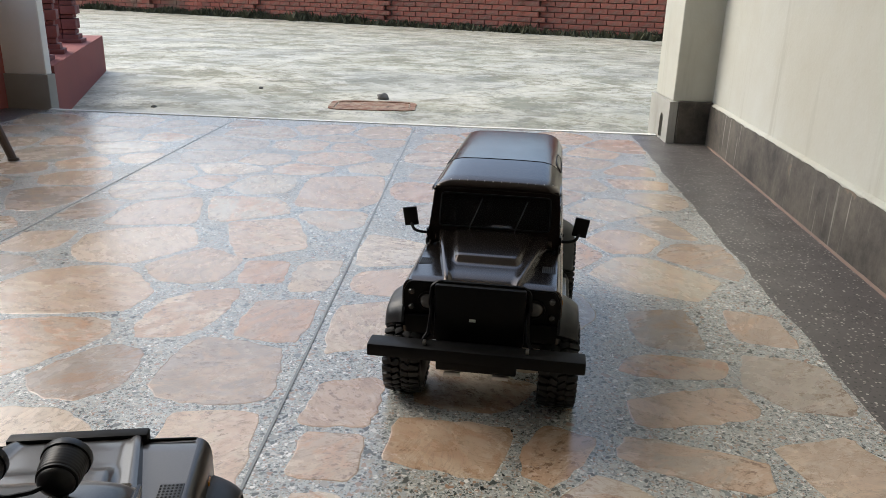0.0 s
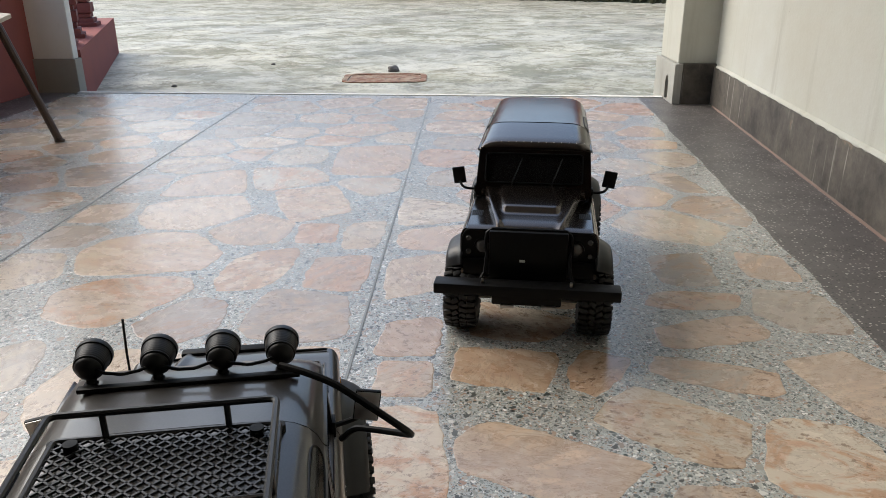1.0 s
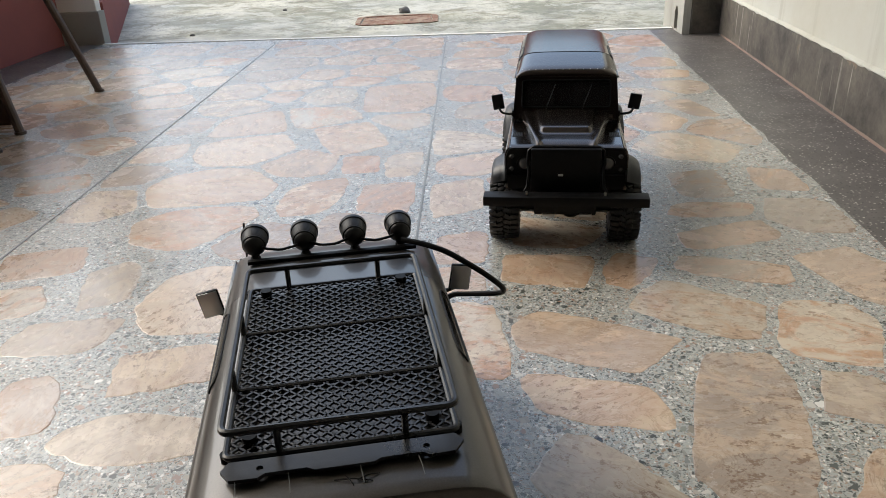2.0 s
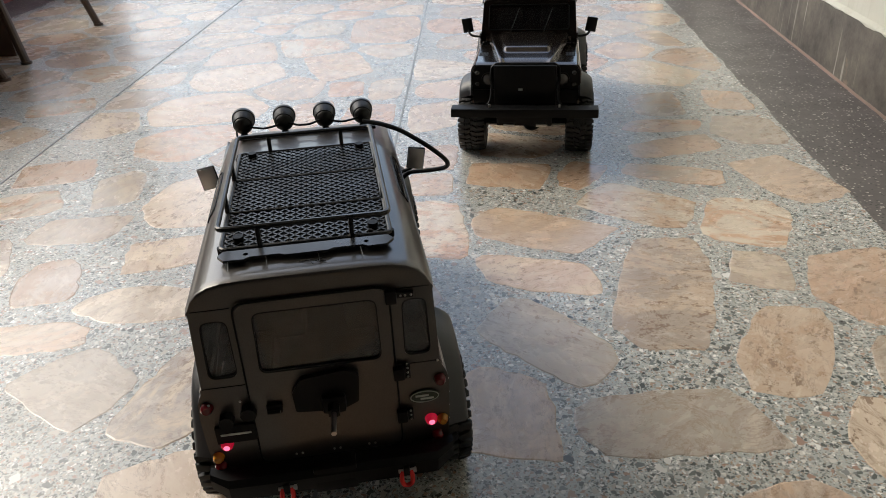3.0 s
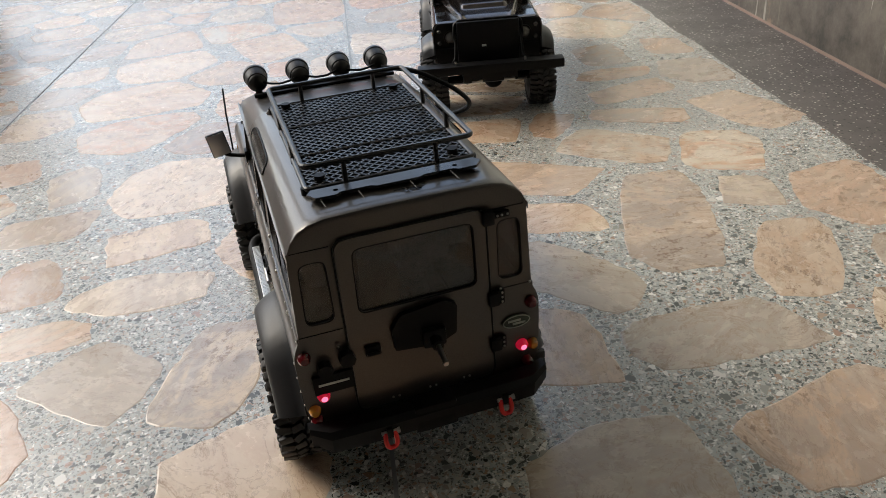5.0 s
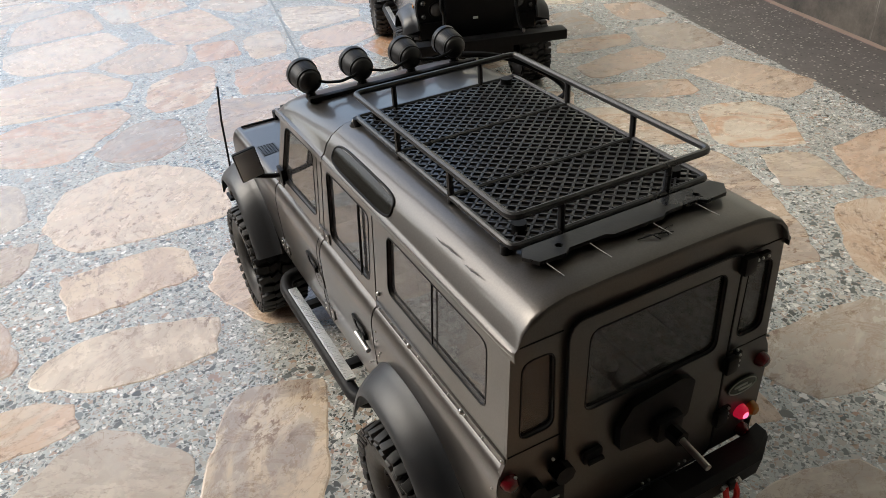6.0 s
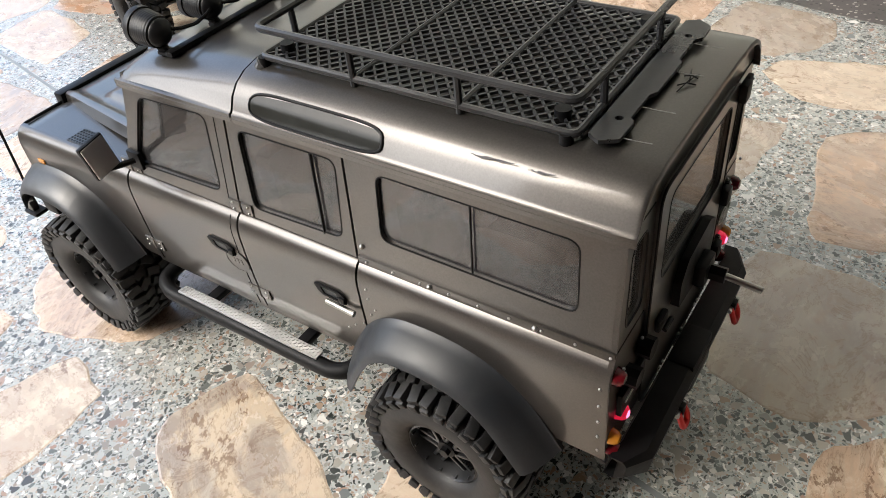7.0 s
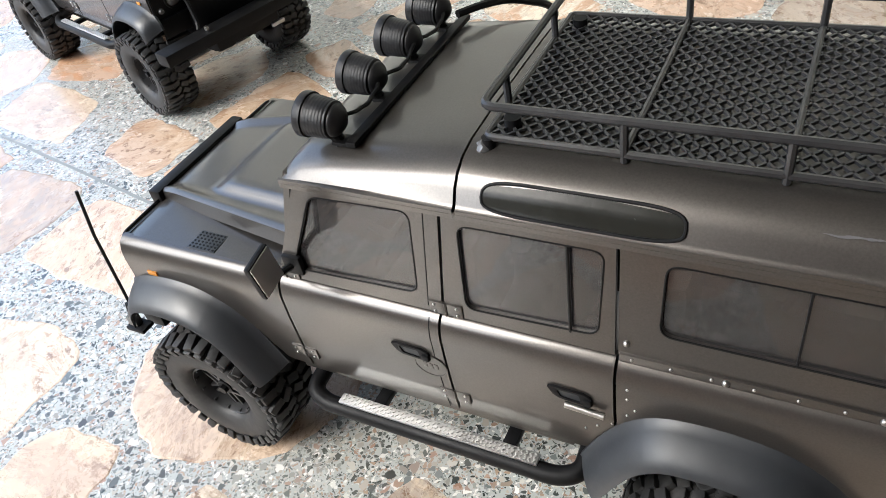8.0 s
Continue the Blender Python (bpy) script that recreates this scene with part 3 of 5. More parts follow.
rock(-1.35, 5.45, YARD_Z, 0.012, 5)
rock(-1.05, 6.3, YARD_Z, 0.013, 8)

# boundary wall of brick at the end of the yard
WALL = pose(-0.5, 14.9, YARD_Z, 0, 0, -27)
boundary = tagged(mesh_ob("wall_boundary", boxed(-16, 0.012, 0, 12, 0.23, 2.2, m=WALL), MORTAR, None, "mossy old red brick boundary wall"), kind="structure")
rng = random.Random(4)
bm = bmesh.new()
box(bm, -0.113, -0.02, -0.034, 0.113, 0.03, 0.034, bevel=0.004)
me = bpy.data.meshes.new("brick")
bm.to_mesh(me)
bm.free()
me.materials.append(BRICK_ONE)
many = bmesh.new()
made = 0
for row in range(27):
    for col in range(-66, 50):
        x = col * 0.238 + (0.119 if row % 2 else 0)
        z = 0.045 + row * 0.08
        pil = (x + 1.3) % 2.9 < 0.36
        m = WALL @ pose(x, (-0.07 if pil else 0.0) + rng.uniform(-0.006, 0.006), z + rng.uniform(-0.003, 0.003), 0, rng.uniform(-0.6, 0.6), rng.uniform(-1.2, 1.2))
        if made < 300 and row < 8 and -21 < col < 19:
            ob = shared("brick", me, boundary, m)
            made += 1
        else:
            box(many, -0.113, -0.02, -0.034, 0.113, 0.03 + (0.07 if pil else 0), 0.034, m=m)
tagged(mesh_ob("brick_courses", many, BRICK, boundary), kind="stuff")

# moss and weeds at the foot of the boundary wall
moss_green = simple("moss", (0.066, 0.064, 0.032), 0.95, 0.0, 0.5)
bm = bmesh.new()
for i in range(2600):
    x, y = rng.uniform(-9, 7), -abs(rng.gauss(0, 0.12)) - 0.02
    h = rng.uniform(0.02, 0.20) * (0.5 + abs(noise.noise((x * 0.9, 3, 0))))
    for k in range(4):
        a = rng.uniform(0, 6.28)
        d = Vector((math.cos(a), math.sin(a), 0)) * h * 0.6
        p = WALL @ Vector((x + rng.uniform(-0.05, 0.05), y, 0))
        q = Vector((-d.y, d.x, 0)) * 0.35
        bm.faces.new([bm.verts.new(c) for c in (p - q, p + q, p + d + Vector((0, 0, h)))])
tagged(mesh_ob("weeds", bm, moss_green, None, "low moss and weeds along the brick wall"), kind="stuff", category="weeds")


# ---------------------------------------------------------------- the chairs at the side
def chair():
    """A moulded chair with brown legs and a beige seat shell."""
    root = new("chair")
    seat = bmesh.new()
    rows = []
    for i in range(9):
        u = -0.21 + 0.42 * i / 8
        rows.append([(u, v, 0.40 - 0.02 * (1 - (v / 0.21) ** 2) + 0.012 * math.cos(u * 9)) for v in [-0.22 + 0.44 * j / 8 for j in range(9)]])
    sheet(seat, rows, (0, 0, -0.012))
    part("seat", seat, BEIGE, root, "beige moulded seat")
    back = bmesh.new()
    rows = []
    for i in range(8):
        h = 0.40 + 0.42 * i / 7
        rows.append([(-0.205 - 0.10 * i / 7 + 0.02 * (v / 0.2) ** 2, v, h) for v in [-0.20 + 0.40 * j / 8 for j in range(9)]])
    sheet(back, rows, (-0.012, 0, 0))
    part("backrest", back, BEIGE, root, "beige moulded backrest")
    for sx in (-1, 1):
        for sy in (-1, 1):
            bm = bmesh.new()
            foot, top = Vector((sx * 0.27, sy * 0.25, 0.0)), Vector((sx * 0.175, sy * 0.19, 0.385))
            tube(bm, bent([foot, top, (sx * 0.12, sy * 0.17, 0.385)], 0.035), 0.0125, 10)
            rod(bm, foot, foot + Vector((0, 0, 0.008)), 0.016, 12)
            part("leg", bm, BROWN_METAL, root, "brown painted tube leg")
    return tagged(root, "chair with splayed brown tube legs and a beige seat", "chair", "chairs by the parapet")


one = chair()
one.matrix_world = pose(-1.43, 3.71, 0, 0, 0, 0)
two = chair()


def bench_post(x, y, lean, w, d):
    root = new("wooden_stool")
    for k, (u, v) in enumerate(((0, 0), (-0.42, 0.02), (0.02, -0.55), (-0.40, -0.56))):
        bm = bmesh.new()
        rows = []
        for i in range(7):
            h = 0.42 * i / 6
            s = 0.82 + 0.3 * i / 6
            cx, cy = u - lean * h, v + 0.10 * h * (1 if v > -0.3 else -1)
            rows.append([(cx + a * w * s, cy + b * d * s, h) for a, b in ((-1, -1), (1, -1), (1, 1), (-1, 1), (-1, -1))])
        sheet(bm, rows)
        bmesh.ops.holes_fill(bm, edges=bm.edges)
        part("leg", bm, BROWN_METAL, root, smooth=20)
    bm = bmesh.new()
    box(bm, -0.62, -0.72, 0.42, 0.06, 0.12, 0.455, bevel=0.008)
    part("top", bm, BROWN_METAL, root)
    root.matrix_world = pose(x, y, 0)
    return tagged(root, "low brown wooden stool with broad tapering legs", "stool")


two.matrix_world = pose(-1.385, 3.02, 0, 0, 0, 3)
bench_post(-1.27, 3.57, 0.12, 0.033, 0.014)

# ---------------------------------------------------------------- the two model off-road cars
AXLES = (0.262, -0.100)      # x of front and rear axle
SIDE_PROFILE = [(0.092, 0.0950), (0.100, 0.0972), (0.125, 0.0990), (0.150, 0.0998), (0.166, 0.0998), (0.171, 0.0994), (0.1755, 0.0982), (0.1790, 0.0966), (0.1812, 0.0945), (0.1825, 0.0918)]


def side_y(z):
    for (z0, y0), (z1, y1) in zip(SIDE_PROFILE, SIDE_PROFILE[1:]):
        if z <= z1:
            return y0 + (y1 - y0) * max(0.0, (z - z0) / (z1 - z0))
    return 0.0918


def side_low(x, base):
    for c in AXLES:
        if abs(x - c) < 0.0735:
            base = max(base, min(0.136, 0.062 + math.sqrt(0.0745 ** 2 - (x - c) ** 2)))
    return base


def side_panel(bm, s, x0, x1, base=0.092, n=14):
    """The lower skin between two gaps; s is 1 for the left side, -1 for the right."""
    rows = []
    for i in range(n + 1):
        x = x0 + (x1 - x0) * i / n
        lo = side_low(x, base)
        zs = [lo + (0.150 - lo) * k / 3 for k in range(4)] + [0.160, 0.166, 0.1705, 0.1745, 0.1775, 0.180, 0.1818, 0.1825]
        rows.append([(x, s * side_y(z), z) for z in zs])
    sheet(bm, rows, (0, -s * 0.003, 0))


def upper_at(s, out=0.0):
    """Lays (x, z, depth) on the leaning upper side."""
    return lambda u, v, w: (u, s * (0.0938 + out - w - (v - 0.182) * 0.065), v)


def roof_section(top, half=0.0902, gut=0.2575, lip=0.55):
    pts = []
    for y, z in ((1 + 0.022 * lip, 0.0), (1 + 0.026 * lip, 0.003), (1.0, 0.0036), (0.985, 0.20), (0.95, 0.47), (0.89, 0.70), (0.80, 0.87), (0.68, 0.96), (0.45, 0.99), (0.2, 1.0)):
        pts.append((half * y, gut + (top - gut) * z if z > 0.01 else gut + z))
    return [(y, z) for y, z in pts] + [(-y, z) for y, z in reversed(pts)]


def roof_y(z):
    """Half width of the long roof panel at a height on its shoulder."""
    pts = roof_section(0.2845)[2:10]
    for (y0, z0), (y1, z1) in zip(pts, pts[1:]):
        if z <= z1:
            return y0 + (y1 - y0) * (z - z0) / (z1 - z0)
    return pts[-1][0]


def roof_top(x):
    if x < 0.03:
        return 0.284
    return 0.284 - 0.013 * ((x - 0.03) / 0.118) ** 1.2


WIN_FRONT = [(0.1355, 0.2500), (0.0720, 0.2520), (0.0760, 0.1955), (0.1630, 0.1920)]
WIN_MID = [(0.0450, 0.2490), (-0.0310, 0.2495), (-0.0275, 0.1950), (0.0465, 0.1920)]
WIN_REAR = [(-0.0590, 0.2490), (-0.1780, 0.2480), (-0.1790, 0.2040), (-0.0575, 0.2045)]


def tyre_and_rim():
    """The meshes of one wheel, axle along y, outer side towards +y."""
    turn = Matrix.Rotation(radians(-90), 4, "X")
    bm = bmesh.new()
    prof = [(0.0262, -0.017), (0.030, -0.0212), (0.036, -0.0232), (0.043, -0.0236), (0.049, -0.0222), (0.0525, -0.0195), (0.0545, -0.014), (0.055, 0.0), (0.0545, 0.014), (0.0525, 0.0195), (0.049, 0.0222), (0.043, 0.0236), (0.036, 0.0232), (0.030, 0.0212), (0.0262, 0.017), (0.0248, 0.010), (0.0248, -0.010), (0.0262, -0.017)]
    lathe(bm, prof, 44, turn)
    count = 34
    for k in range(count):
        for row in (-1, 1):
            a = math.tau * (k + (0.5 if row > 0 else 0)) / count
            spin = Matrix.Rotation(a, 4, "Y")
            # middle block, set askew
            box(bm, -0.0036, -0.0048, 0, 0.0036, 0.0060, 0.0050, bevel=0.0009, m=spin @ pose(0, row * 0.0060, 0.0536, 0, 0, row * (34 if k % 2 else 18)))
            # shoulder lug that turns down the side
            box(bm, -0.0035, -0.0060, 0, 0.0035, 0.0066, 0.0054, bevel=0.0010, m=spin @ pose(0, row * 0.0170, 0.0530, -row * 10, 0, row * (14 if k % 2 else -4)))
            box(bm, -0.0032, -0.0020, 0.0005 if k % 2 else 0.0030, 0.0032, 0.0026, 0.0085, bevel=0.0010, m=spin @ pose(0, row * 0.0212, 0.0455, -row * 14, 0, 0))
    tyre = mesh_ob("tyre_master", bm, RUBBER, None, "", 35)
    bm = bmesh.new()
    lathe(bm, [(0.0255, -0.015), (0.0262, 0.0172), (0.0250, 0.0178), (0.0240, 0.0155), (0.0228, 0.004), (0.0222, -0.010), (0.0, -0.010)], 40, turn)
    for k in range(6):
        spin = Matrix.Rotation(math.tau * k / 6, 4, "Y")
        for off in (-0.0032, 0.0032):
            box(bm, off - 0.0013, 0.003, 0.004, off + 0.0013, 0.0130, 0.0236, bevel=0.0006, m=spin @ pose(0, 0, 0, 8, 0, 0))
    for k in range(12):
        a = math.tau * (k + 0.5) / 12
        rod(bm, (0.0240 * math.cos(a), 0.0140, 0.0240 * math.sin(a)), (0.0240 * math.cos(a), 0.0168, 0.0240 * math.sin(a)), 0.0009, 6)
    rim = mesh_ob("rim_master", bm, RACK, None, "", 35)
    bm = bmesh.new()
    rod(bm, (0, -0.008, 0), (0, 0.0130, 0), 0.0066, 16)
    rod(bm, (0, 0.0130, 0), (0, 0.0165, 0), 0.0038, 6)
    hub = mesh_ob("hub_master", bm, BLACK, None, "", 35)
    meshes = tyre.data, rim.data, hub.data
    for ob in (tyre, rim, hub):
        bpy.data.objects.remove(ob)
    for me, name in zip(meshes, ("tyre", "rim", "hub")):
        me.name = name
    return meshes


TYRE, RIM, HUB = tyre_and_rim()

bm = bmesh.new()
bmesh.ops.create_uvsphere(bm, u_segments=10, v_segments=6, radius=0.0017)
SCREW = mesh_ob("screw_master", bm, STEEL, None, "", 60)
SCREW_MESH = SCREW.data
SCREW_MESH.name = "screw"
bpy.data.objects.remove(SCREW)


def screws(root, places, size=1.0):
    for p in places:
        shared("screw", SCREW_MESH, root, Matrix.LocRotScale(p, None, (size,) * 3))


def flare(root, axle, s):
    """A wheel-arch flare of grey-black plastic."""
    if axle > 0:
        line = [(0.3265, 0.127), (0.3235, 0.141), (0.312, 0.1505), (0.285, 0.156), (0.255, 0.154), (0.232, 0.143), (0.214, 0.121), (0.200, 0.094)]
    else:
        line = [(-0.018, 0.090), (-0.029, 0.113), (-0.045, 0.138), (-0.062, 0.150), (-0.092, 0.1525), (-0.122, 0.148), (-0.144, 0.133), (-0.160, 0.112), (-0.173, 0.092)]
    path = [(p.x, p.y) for p in bent([(u, v, 0) for u, v in line], 0.014, 3)]
    c = Vector((axle, 0.060))
    rows = []
    for u, v in path:
        out = (Vector((u, v)) - c).normalized()
        rows.append([])
        for d, y in ((0.0022, 0.0960), (0.0026, 0.0990), (0.0012, 0.0998), (-0.0012, 0.1060), (-0.0048, 0.1130), (-0.0085, 0.1182), (-0.0118, 0.1212), (-0.0150, 0.1222), (-0.0152, 0.1208), (-0.0115, 0.1180), (-0.0085, 0.1140), (-0.009, 0.0955)):
            rows[-1].append((u + out.x * d, s * y, v + out.y * d))
    bm = bmesh.new()
    sheet(bm, rows)
    bmesh.ops.holes_fill(bm, edges=[e for e in bm.edges if len(e.link_faces) == 1])
    part("wheel_arch_flare", bm, FLARE, root, "matt grey-black plastic wheel-arch flare", 50)


PANE_NOW = [PANE]


def window(root, outline, s, at, name="side_window", divider=None, bar=0.0010):
    bm = bmesh.new()
    plate(bm, rounded(grow(outline, 0.0012), 0.007), (), 0.0012, lambda u, v, w: at(u, v, w + 0.0022))
    pane = part(name, bm, PANE_REAR if name == "rear_window" and PANE_NOW[0] is PANE else PANE_NOW[0], root, "smoked translucent plastic window")
    pane.visible_shadow = False
    bm = bmesh.new()
    ring = rounded(outline, 0.007, 5)
    tube(bm, [at(u, v, 0.0002) for u, v in ring], 0.0006, 6, True)
    part("window_seal", bm, BLACK, pane, "thin black window seal")
    if divider is not None:
        bm = bmesh.new()
        lo = min(v for _, v in outline) + 0.001
        hi = max(v for _, v in outline) - 0.001
        tube(bm, [at(divider, lo, 0.0005), at(divider, hi, 0.0005)], bar, 6)
        part("window_bar", bm, BLACK, pane)
    return pane


def hinge(root, x, z, s):
    bm = bmesh.new()
    y = side_y(z) if z < 0.18 else 0.0938 - (z - 0.182) * 0.065
    for side in (-1, 1):
        box(bm, x + side * 0.0055 - 0.0048, s * y - 0.0012, z - 0.0048, x + side * 0.0055 + 0.0048, s * y + 0.0012, z + 0.0048, bevel=0.0007)
    rod(bm, (x, s * (y + 0.0008), z - 0.0050), (x, s * (y + 0.0008), z + 0.0050), 0.0010, 8)
    part("hinge", bm, BRONZE, root, "small painted door hinge")
    screws(root, [(x + d, s * (y + 0.0012), z + e) for d in (-0.007, 0.007) for e in (-0.0026, 0.0026)], 0.55)


def door_handle(root, x, z, s):
    bm = bmesh.new()
    y = side_y(z)
    at = lambda u, v, w: (u, s * (y + 0.0016 - w), v)
    plate(bm, [(x + 0.0128, z + 0.0042), (x + 0.0095, z + 0.0052), (x - 0.0075, z + 0.0046), (x - 0.0118, z + 0.0022), (x - 0.0122, z - 0.0040), (x - 0.0085, z - 0.0046), (x + 0.0060, z - 0.0036), (x + 0.0100, z - 0.0012)], [rounded([(x + 0.0078, z + 0.0036), (x - 0.0052, z + 0.0032), (x - 0.0062, z - 0.0030), (x + 0.0055, z - 0.0020)], 0.0014)], 0.0024, at)
    box(bm, x - 0.0122, s * y - 0.0030, z - 0.0036, x - 0.0076, s * y + 0.0030, z + 0.0012, bevel=0.0008)
    handle = part("door_handle", bm, BLACK, root, "black door handle")
    bm = bmesh.new()
    plate(bm, rounded([(x + 0.0080, z + 0.0038), (x - 0.0050, z + 0.0034), (x - 0.0062, z - 0.0030), (x + 0.0052, z - 0.0020)], 0.0016), (), 0.0010, lambda u, v, w: (u, s * (y + 0.0008 - w), v))
    part("paddle", bm, FLARE, handle, "dull grey pull paddle")


def door_seam(root, x, s, lean=0.0):
    """The thin second joint line beside a door edge."""
    bm = bmesh.new()
    zs = [0.098, 0.11, 0.125, 0.140, 0.150, 0.160, 0.166, 0.1705, 0.1745, 0.1775, 0.180]
    tube(bm, [(x, s * side_y(z), z) for z in zs], 0.00035, 5)
    at = upper_at(s)
    tube(bm, [at(x - lean * (z - 0.188), z, 0.0) for z in (0.188, 0.22, 0.2565)], 0.00035, 5)
    part("door_seam", bm, BLACK, root)


def mirror(root, s, turn):
    bm = bmesh.new()
    m = pose(0.157, s * 0.121, 0.2165, -s * 9, 0, s * turn)
    box(bm, -0.0030, -0.0102, -0.0136, 0.0010, 0.0102, 0.0136, bevel=0.0014, m=m)
    head = part("wing_mirror", bm, BLACK, root, "black wing mirror on a bent arm")
    bm = bmesh.new()
    box(bm, -0.0036, -0.0092, -0.0126, -0.0026, 0.0092, 0.0126, bevel=0.0004, m=m)
    part("mirror_glass", bm, simple("mirror_glass", (0.56, 0.56, 0.57), 0.28, 1.0, 0.05), head)
    bm = bmesh.new()
    tube(bm, bent([m @ Vector((0.0008, 0, -0.010)), (0.166, s * 0.114, 0.199), (0.164, s * 0.100, 0.196), (0.160, s * 0.090, 0.196)], 0.008), 0.0022, 8)
    box(bm, 0.155, s * 0.0935 - 0.002, 0.189, 0.168, s * 0.0935 + 0.002, 0.203, bevel=0.001)
    part("mirror_arm", bm, BLACK, head)


def smooth(t):
    t = min(1.0, max(0.0, t))
    return t * t * (3 - 2 * t)


def hood_half(x):
    t = (x - 0.166) / (0.322 - 0.166)
    return 0.079 - 0.031 * t


def hood_z(x, y):
    t = (x - 0.166) / (0.322 - 0.166)
    h = hood_half(x)
    z = 0.2005 - 0.0125 * t - 0.004 * max(0.0, (t - 0.85) / 0.15) ** 2
    e = abs(y) / h
    # ridge along either edge, dish inside, bulge in the middle of the rear half
    z += 0.0030 * math.exp(-((e - 0.90) / 0.09) ** 2)
    b = smooth((0.67 - t) / 0.09)
    z += 0.0062 * b * smooth((0.74 - e) / 0.12)
    if e > 0.97:
        z -= 0.010 * (e - 0.97) / 0.03
    return z


def hood(root, paint):
    bm = bmesh.new()
    es = [-1.0, -0.985, -0.97, -0.94, -0.90, -0.86, -0.8, -0.72, -0.68, -0.64, -0.6, -0.5, -0.45, -0.3, -0.15, 0]
    es = es + [-e for e in reversed(es[:-1])]
    rows = []
    for i in range(29):
        x = 0.166 + 0.156 * i / 28
        rows.append([(x, e * hood_half(x), hood_z(x, e * hood_half(x))) for e in es])
    rows.append([(0.3245, e * 0.047, hood_z(0.322, e * 0.048) - 0.010) for e in es])
    sheet(bm, rows)
    part("hood", bm, paint, root, "painted hood with a raised bulge", 50)
    for s in (-1, 1):
        bm = bmesh.new()
        rows = []
        for i in range(17):
            x = 0.168 + 0.150 * i / 16
            a, b = hood_half(x) - 0.004, 0.0905
            rows.append([(x, s * (a + (b - a) * k / 5), 0.1838 - 0.0012 * (k / 5) - (0.003 if i == 16 else 0)) for k in range(6)])
        sheet(bm, rows, (0, 0, -0.003))
        wing = part("wing_top", bm, paint, root)
        bm = bmesh.new()
        box(bm, 0.235, s * 0.0810 - 0.0090, 0.1812, 0.259, s * 0.0810 + 0.0085, 0.1834, bevel=0.0006)
        vent = part("wing_vent", bm, FLARE, wing, "small perforated vent")
        bm = bmesh.new()
        for i in range(7):
            for j in range(6):
                rod(bm, (0.2370 + i * 0.0033, s * (0.0740 + j * 0.0028), 0.1828), (0.2370 + i * 0.0033, s * (0.0740 + j * 0.0028), 0.1837), 0.0009, 6)
        part("vent_holes", bm, BLACK, vent)


def nose(root, paint, black_front):
    """Front panel, grille, lamps."""
    for s in (-1, 1):
        bm = bmesh.new()
        plate(bm, [(s * 0.052, 0.112), (s * 0.094, 0.112), (s * 0.0965, 0.135), (s * 0.0965, 0.168), (s * 0.091, 0.181), (s * 0.052, 0.181)], (), 0.004, lambda u, v, w: (0.316 + w, u, v))
        panel = part("front_panel", bm, BLACK if black_front else paint, root)
        bm = bmesh.new()
        tube(bm, bent([(0.3198, s * 0.052, 0.1818), (0.3198, s * 0.0905, 0.1812), (0.3198, s * 0.0972, 0.168), (0.3198, s * 0.0972, 0.140)], 0.005), 0.0013, 6)
        part("edge_trim", bm, BLACK, panel, "thin black edge trim")
    bm = bmesh.new()
    plate(bm, rounded([(-0.052, 0.108), (0.052, 0.108), (0.052, 0.182), (-0.052, 0.182)], 0.004), [rounded([(-0.044, 0.118), (0.044, 0.118), (0.044, 0.168), (-0.044, 0.168)], 0.004)], 0.006, lambda u, v, w: (0.316 + w, u, v))
    box(bm, 0.306, -0.05, 0.108, 0.312, 0.05, 0.178)
    for i in range(7):
        box(bm, 0.313, -0.044, 0.1205 + i * 0.007, 0.318, 0.044, 0.1228 + i * 0.007)
    part("grille", bm, BLACK, root, "black slatted grille")
    for s in (-1, 1):
        bm = bmesh.new()
        lathe(bm, [(0, 0.0045), (0.006, 0.004), (0.0095, 0.002), (0.0105, 0.0)], 24, pose(0.3205, s * 0.0665, 0.1565, 0, 90, 0))
        lamp = part("headlight", bm, CLEAR_LENS, root, "round clear headlight")
        bm = bmesh.new()
        lathe(bm, [(0.0105, 0.0), (0.0105, 0.003), (0.0128, 0.003), (0.0132, 0.0)], 24, pose(0.3200, s * 0.0665, 0.1565, 0, 90, 0))
        part("bezel", bm, BLACK, lamp)
        for z in (0.168, 0.147):
            bm = bmesh.new()
            lathe(bm, [(0, 0.003), (0.003, 0.0028), (0.0042, 0.001), (0.0045, 0)], 16, pose(0.3205, s * 0.0875, z, 0, 90, 0))
            part("side_light", bm, DULL_LENS, root, "small round side lamp")


